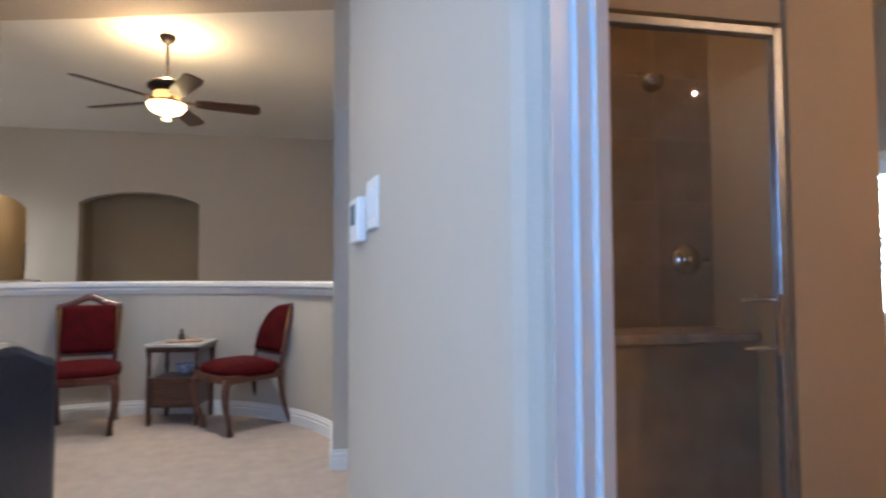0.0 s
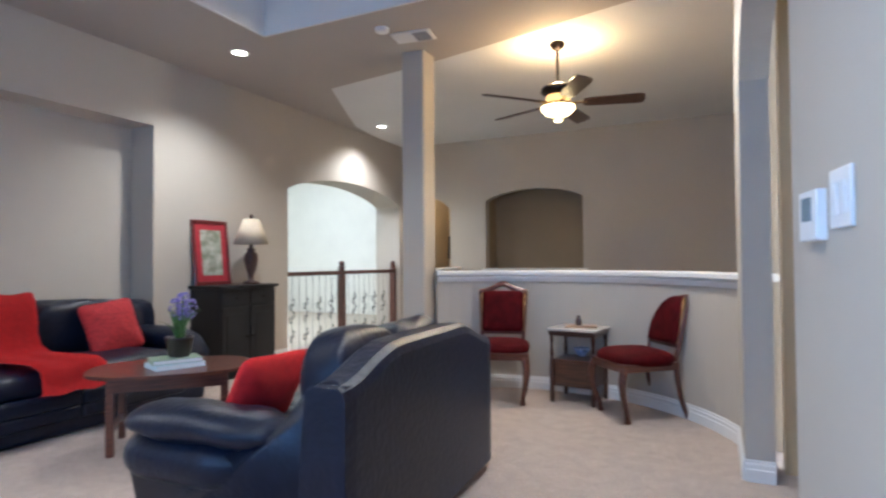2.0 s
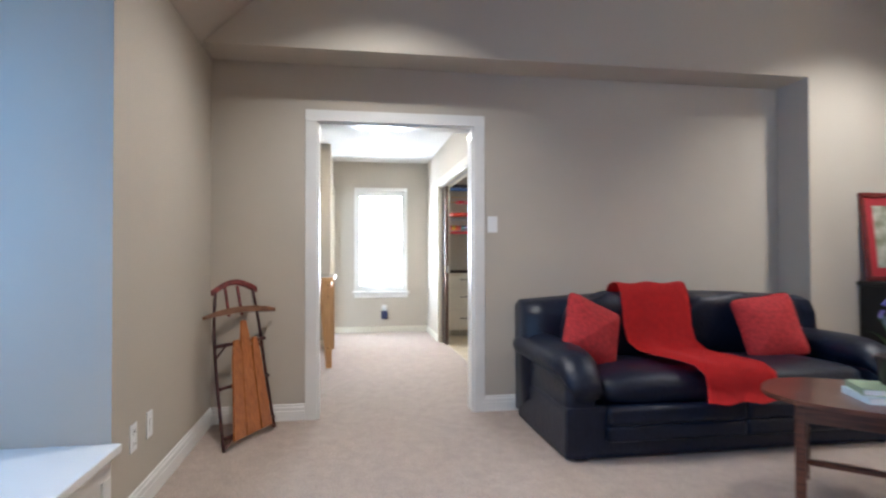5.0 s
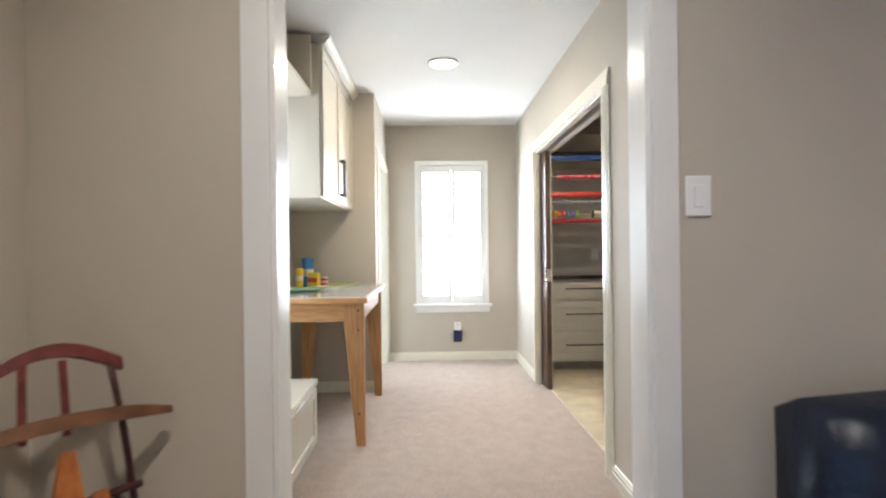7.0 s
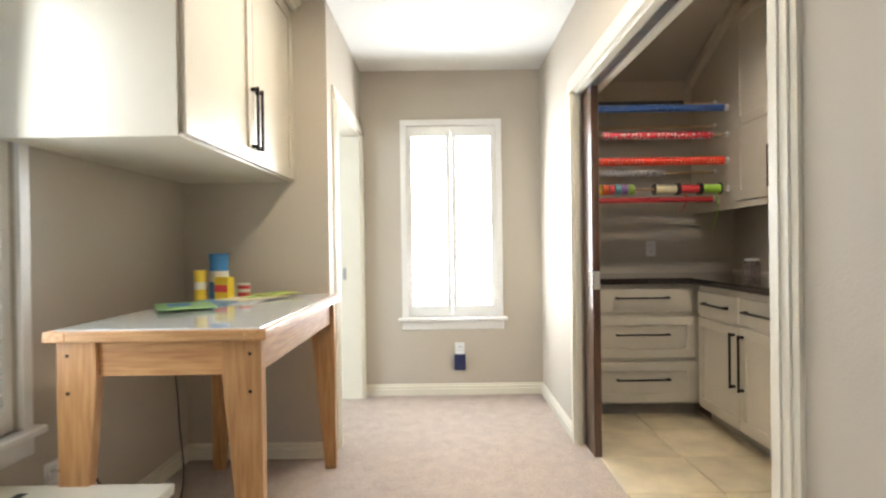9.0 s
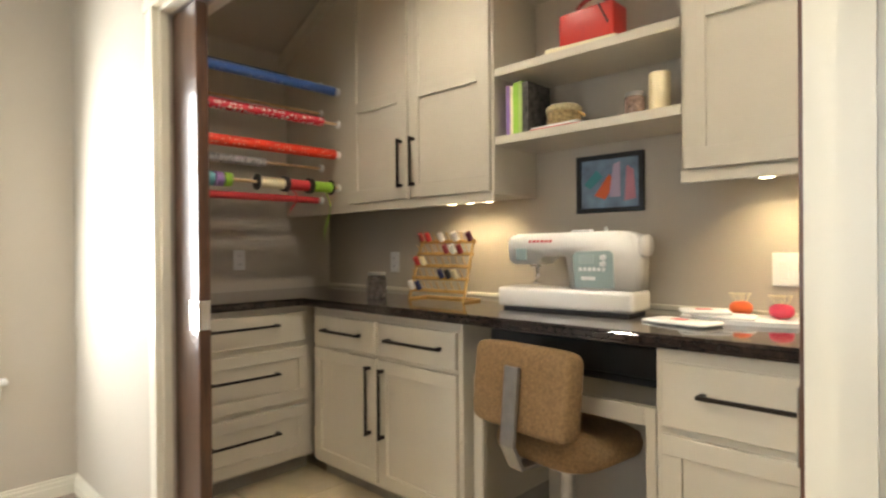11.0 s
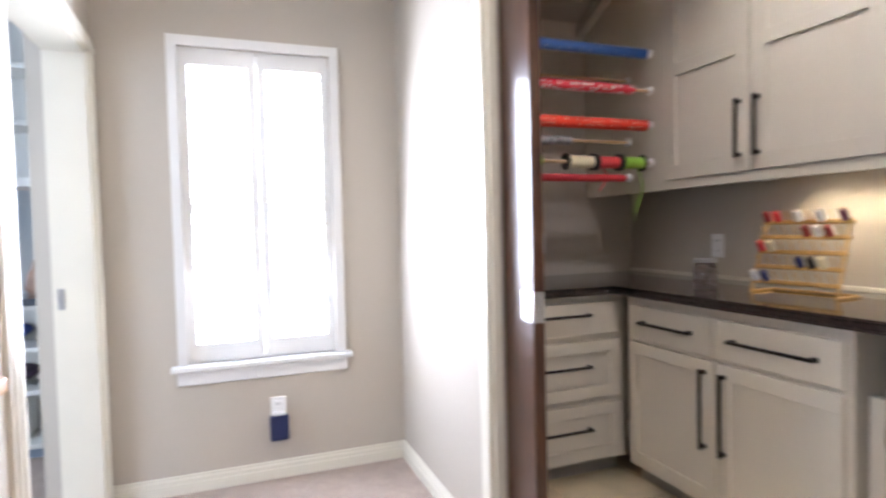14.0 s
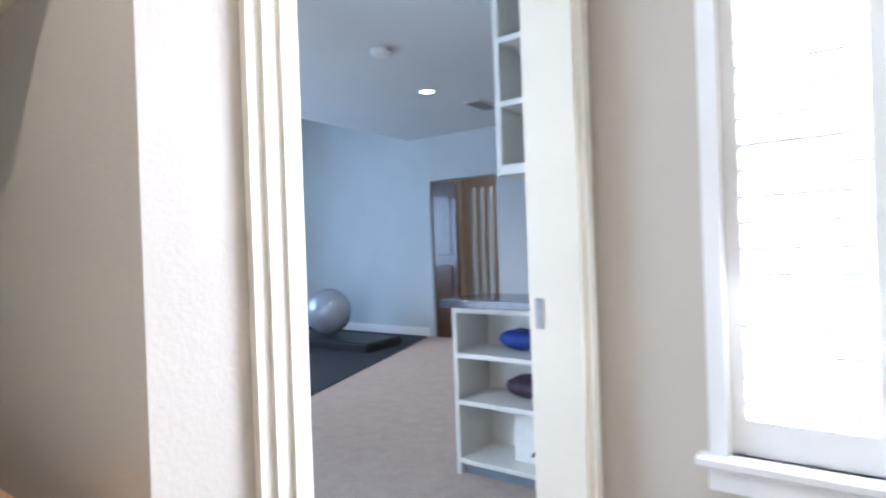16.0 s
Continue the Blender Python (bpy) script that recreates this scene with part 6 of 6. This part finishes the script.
lathe(bm, [(.037, 0), (.038, .003), (.038, .147), (.034, .15), (.01, .146)], 24)
part("wax", bm, plain("ivory_wax", (.80, .68, .42), .45), ca, "", True)
bm = bmesh.new()
rod(bm, (0, 0, .145), (.002, 0, .158), .0012)
part("wick", bm, P_BLK, ca)
fb = thing("book", (-7.56, UF + .12, S2), 4, "flat cream book under the red case", "book")
bm = bmesh.new()
box(bm, -.15, -.10, 0, .15, .10, .02, .002)
part("cover", bm, P_CRM, fb)
rc = thing("red_case", (-7.55, UF + .12, S2 + .02), 0, "red vinyl vanity case with handle and strap", "case")
bm = bmesh.new()
box(bm, -.12, -.06, 0, .12, .06, .145, .014, 3)
part("body", bm, plain("red_vinyl", (.55, .035, .025), .35), rc, "", True)
bm = bmesh.new()
pr = None
for k in range(9):
    a = math.pi * k / 8
    q = (.075 * math.cos(a), 0, .145 + .055 * math.sin(a))
    if pr:
        rod(bm, pr, q, .009, None, 8)
    pr = q
part("handle", bm, plain("dark_red_vinyl", (.30, .02, .02), .4), rc, "", True)
bm = bmesh.new()
rod(bm, (.06, -.062, .14), (.10, -.064, .06), .004)
part("strap", bm, P_BLK, rc)

# swivel chair
ch = thing("office_chair", (-7.50, 2.79, .012), -8, "tan tweed swivel chair with steel back bracket and base", "chair")
bm = bmesh.new()
puff(bm, .43, .09, .28, 7, 9, 36, 14, pose(0, -.16, .725, -6))
part("backrest", bm, M_TWEED, ch, "", True)
bm = bmesh.new()
puff(bm, .44, .42, .11, 4, 3.4, 32, 10, pose(0, .06, .51))
part("seat", bm, M_TWEED, ch, "", True)
bm = bmesh.new()
pts = [(0, -.215, .80), (0, -.225, .70), (0, -.24, .55), (0, -.2, .47), (0, .0, .46)]
for a, b in zip(pts, pts[1:]):
    a, b = Vector(a), Vector(b)
    box(bm, -.03, -.006, 0, .03, .006, (b - a).length + .004, 0, 1, Matrix.Translation(a) @ (b - a).to_track_quat("Z", "Y").to_matrix().to_4x4())
part("back_bracket", bm, M_STEEL, ch, "bent steel back bracket")
bm = bmesh.new()
cyl(bm, 0, .06, .10, .47, .025)
cyl(bm, 0, .06, .40, .47, .06)
part("column", bm, M_STEEL, ch)
for i in range(5):
    a = radians(18 + 72 * i)
    bm = bmesh.new()
    rod(bm, (0, .06, .12), (.27 * math.cos(a), .06 + .27 * math.sin(a), .07), .02, .014)
    lg = part("base_leg", bm, M_STEEL, ch)
    bm = bmesh.new()
    x, y = .27 * math.cos(a), .06 + .27 * math.sin(a)
    rod(bm, (x - .012, y, .025), (x + .012, y, .025), .025, None, 14)
    part("caster", bm, M_BLACKP, lg)

# ---- things: exercise room ----
M_PALE = mat("pale_shelf_paint", (.66, .66, .62), .4, 0, .02, 5)
bu = thing("bookcase", (-10.45, -.61, .012), 90, "white low bookcase with dark counter in the doorway", "bookcase")
W3 = .80
for nm, a in (("side", (0, 0, 0, .025, .32, .86)), ("side", (W3 - .025, 0, 0, W3, .32, .86)), ("back", (.025, .30, 0, W3 - .025, .32, .86)), ("shelf", (.025, 0, .06, W3 - .025, .30, .085)), ("shelf", (.025, 0, .36, W3 - .025, .30, .385)), ("shelf", (.025, 0, .60, W3 - .025, .30, .625)), ("shelf", (.025, 0, .83, W3 - .025, .30, .86))):
    bm = bmesh.new()
    box(bm, *a, .002)
    part(nm, bm, M_PALE, bu)
bm = bmesh.new()
box(bm, 0, .04, 0, W3, .3, .06)
part("toe_kick", bm, plain("slate_kick", (.2, .24, .3)), bu)
bm = bmesh.new()
box(bm, -.04, -.05, .86, W3 + .02, .36, .90, .006, 2)
part("worktop", bm, mat("slate_counter", (.05, .06, .08), .15, 0, .2, 30, coat=.3), bu, "dark slate worktop")
us = thing("wall_bookcase", (-10.55, -.37, 1.53), 90, "white open wall shelves above the dark counter", "bookcase")
for nm, a in (("side", (0, 0, 0, .03, .30, 1.09)), ("side", (.45, 0, 0, .48, .30, 1.09)), ("back", (.03, .28, 0, .45, .30, 1.09)), ("shelf", (.03, 0, 0, .45, .28, .05)), ("shelf", (.03, 0, .34, .45, .28, .37)), ("shelf", (.03, 0, .66, .45, .28, .69)), ("shelf", (.03, 0, 1.0, .45, .28, 1.09))):
    bm = bmesh.new()
    box(bm, *a, .002)
    part(nm, bm, M_PALE, us)
for x, z, c, lab in ((-.27, .397 + .24, plain("royal_blue_cloth", (.02, .06, .34), .6, .3, 30), "blue folded cloth bag on the bookcase shelf"), (-.24, .397, plain("plum_cloth", (.06, .035, .07), .6, .3, 30), "dark plum folded cloth bag on the bookcase shelf")):
    bm = bmesh.new()
    puff(bm, .34, .22, .10, 4, 2.2, 28, 8, pose(0, 0, .06), .03, x)
    ob = part("cloth_bag", bm, c, None, "", True)
    ob.matrix_world = pose(-10.68, x, z, 0, 0, 84)
    tagged(ob, lab, "bag")
bxx = thing("box", (-10.66, -.22, .099), 90, "white and black printed carton on bottom shelf", "box")
bm = bmesh.new()
box(bm, -.11, -.1, 0, .11, .1, .24, .002)
part("carton", bm, P_WHT, bxx)
bm = bmesh.new()
prism(bm, [(-.02, .03), (.10, .08), (.10, .2), (.03, .12)], -.104, -.1005, "y")
part("print", bm, P_BLK, bxx)
vs_ = thing("vase", (-10.68, -.05, .912), 0, "tan ceramic ornament on the dark counter", "vase")
bm = bmesh.new()
lathe(bm, [(.06, 0), (.075, .04), (.06, .12), (.035, .17), (.03, .2)], 18)
part("body", bm, plain("tan_ceramic", (.40, .24, .16), .5, .2, 20), vs_, "", True)
mt = thing("exercise_mat", (-12.5, -3.9, .012), 0, "black rubber exercise mat on the pink carpet", "mat")
bm = bmesh.new()
prism(bm, [(-1.45, -2.0), (1.7, -2.0), (1.7, 1.5), (-1.45, .42)], 0, .012)
part("sheet", bm, M_RUBBER, mt)
bll = thing("exercise_ball", (-13.0, -4.32, .024), 0, "silver grey exercise ball on a black base", "ball")
bm = bmesh.new()
vs = bmesh.ops.create_uvsphere(bm, u_segments=40, v_segments=24, radius=.29)["verts"]
put(bm, Matrix.Translation((0, 0, .40)), vs)
part("ball", bm, M_BALL, bll, "", True)
bm = bmesh.new()
prism(bm, [(-.3, -1.1), (.3, -1.1), (.3, .95), (-.3, .95)], 0, .10)
bmesh.ops.bevel(bm, geom=bm.edges[:], offset=.02, segments=2, affect='EDGES')
part("base", bm, M_BLACKP, bll, "black bench base")
fd = tagged(new("door_exercise_closet"), "dark wooden folding door standing open", "", "", "structure")
bm = bmesh.new()
box(bm, -14.08, -3.39, 0, -14.03, -3.02, 2.03, .004)
part("door_leaf", bm, M_DARKWOOD, fd)
for z0, z1 in ((.15, .95), (1.08, 1.88)):
    bm = bmesh.new()
    box(bm, -14.03, -3.32, z0, -14.02, -3.10, z1, .006)
    part("panel", bm, M_DARKWOOD, fd)
bm = bmesh.new()
for i in range(5):
    box(bm, -14.4, -3.0 + i * .13, .02, -14.36, -2.95 + i * .13, 1.95)
cu = tagged(part("curtain", bm, plain("pale_curtain", (.55, .56, .56), .8)), "pale hanging curtain folds in the closet doorway", "curtain")
can(-12.23, -2.06, 2.62, 120)
sm2 = thing("smoke_detector", (-11.15, -1.65, 2.62), 0, "round white smoke detector on the ceiling", "smoke detector")
bm2 = bmesh.new()
lathe(bm2, [(.075, 0), (.075, -.03), (.06, -.045), (.02, -.047)], 20)
part("body", bm2, M_WHITEP, sm2, "", True)
v2 = thing("ceiling_vent", (-13.0, -1.95, 2.62), 0, "white louvred air vent in the ceiling", "air vent")
bm = bmesh.new()
box(bm, -.2, -.1, -.012, .2, .1, 0, .004)
part("frame", bm, M_TRIM, v2)
for i in range(6):
    bm = bmesh.new()
    box(bm, -.17, -.075 + i * .027, -.02, .17, -.06 + i * .027, -.012)
    part("slat", bm, bpy.data.materials["vent_shadow_grey"], v2)

# ---- things: bathroom ----
shw = thing("shower_door", (1.22, 2.15, .0), 0, "framed glass shower door with chrome handle", "shower door")
bm = bmesh.new()
for a in ((-.40, -.02, .10, -.375, .02, 1.98), (.275, -.02, .10, .31, .02, 1.98), (-.375, -.02, 1.95, .275, .02, 1.98), (-.375, -.02, .10, .275, .02, .13)):
    box(bm, *a, .003)
part("frame", bm, M_STEEL, shw)
bm = bmesh.new()
box(bm, -.375, -.003, .13, .275, .003, 1.95)
part("pane", bm, M_GLASS, shw).visible_shadow = False
bm = bmesh.new()
rod(bm, (.24, -.05, .86), (.24, -.05, 1.06), .009)
for z in (.88, 1.04):
    rod(bm, (.24, -.05, z), (.24, 0, z), .007)
    rod(bm, (.12, -.03, z), (.24, -.03, z), .006)
part("handle", bm, M_CHROME, shw, "chrome door handle")
bm = bmesh.new()
box(bm, .30, 2.1, 0, 1.54, 2.2, .10)
struct("shower_curb", bm, M_BATHTILE)
shd = thing("shower_fixture", (1.43, 2.895, 2.08), 0, "chrome shower head on the tiled wall", "shower head")
bm = bmesh.new()
rod(bm, (0, 0, 0), (-.02, -.13, -.05), .01)
rod(bm, (-.02, -.13, -.05), (-.03, -.17, -.10), .02, .05, 20)
part("head", bm, M_CHROME, shd, "", True)
vl = thing("shower_valve", (1.655, 2.895, 1.195), 0, "chrome shower valve with lever on the tiled wall", "tap")
bm = bmesh.new()
rod(bm, (0, 0, 0), (0, -.012, 0), .075, None, 28)
part("escutcheon", bm, M_CHROME, vl, "", True)
bm = bmesh.new()
rod(bm, (0, -.012, 0), (0, -.06, 0), .022)
rod(bm, (0, -.05, 0), (.08, -.055, 0), .009)
part("lever", bm, M_CHROME, vl, "", True)
ns = thing("shower_shelf", (1.10, 2.80, 1.28), 0, "tiled ledge shelf on the shower wall", "shelf")
bm = bmesh.new()
box(bm, -.12, 0, 0, .08, .098, .03, .004)
part("ledge", bm, M_BATHTILE, ns)
be = thing("shower_bench", (.95, 2.68, 0), 0, "tan stone shower ledge along the tiled wall", "bench")
bm = bmesh.new()
box(bm, -.62, -.10, .84, .84, .213, .88, .008, 2)
part("slab", bm, plain("tan_stone", (.50, .38, .26), .3, .15, 10), be)
bm = bmesh.new()
box(bm, -.6, -.07, 0, .84, .213, .84)
part("base", bm, M_BATHTILE, be)
bm = bmesh.new()
box(bm, -.012, -.003, -.04, .012, 0, .04, .001, 1, pose(.306, 1.0363, .84, 0, 0, 39))
tagged(part("strike_plate", bm, M_STEEL), "brushed steel strike plate on the bathroom jamb", "strike plate", "", "structure")
# shower wall tiles
me = bpy.data.meshes.new("tile")
bm = bmesh.new()
box(bm, -.149, -.006, -.149, .149, .0, .149, .002)
bm.to_mesh(me)
bm.free()
me.materials.append(M_BATHTILE)
wl = bpy.data.objects["wall_bath"]
for i in range(5):
    for j in range(8):
        t = new("tile", me)
        t.parent = wl
        t.matrix_world = pose(.46 + .3 * i, 2.8995, .12 + .3 * j)

# floor tiles of the sewing closet
me = bpy.data.meshes.new("floor_tile")
bm = bmesh.new()
box(bm, -.222, -.222, 0, .222, .222, .014, .003)
bm.to_mesh(me)
bm.free()
me.materials.append(M_TILE)
fl = bpy.data.objects["floor_slab"]
for i in range(9):
    for j in range(4):
        t = new("floor_tile", me)
        t.parent = fl
        t.matrix_world = pose(-9.44 + .45 * i, 2.148 + .45 * j, .0, 0, 0, 90 * ((i * 3 + j) % 4))
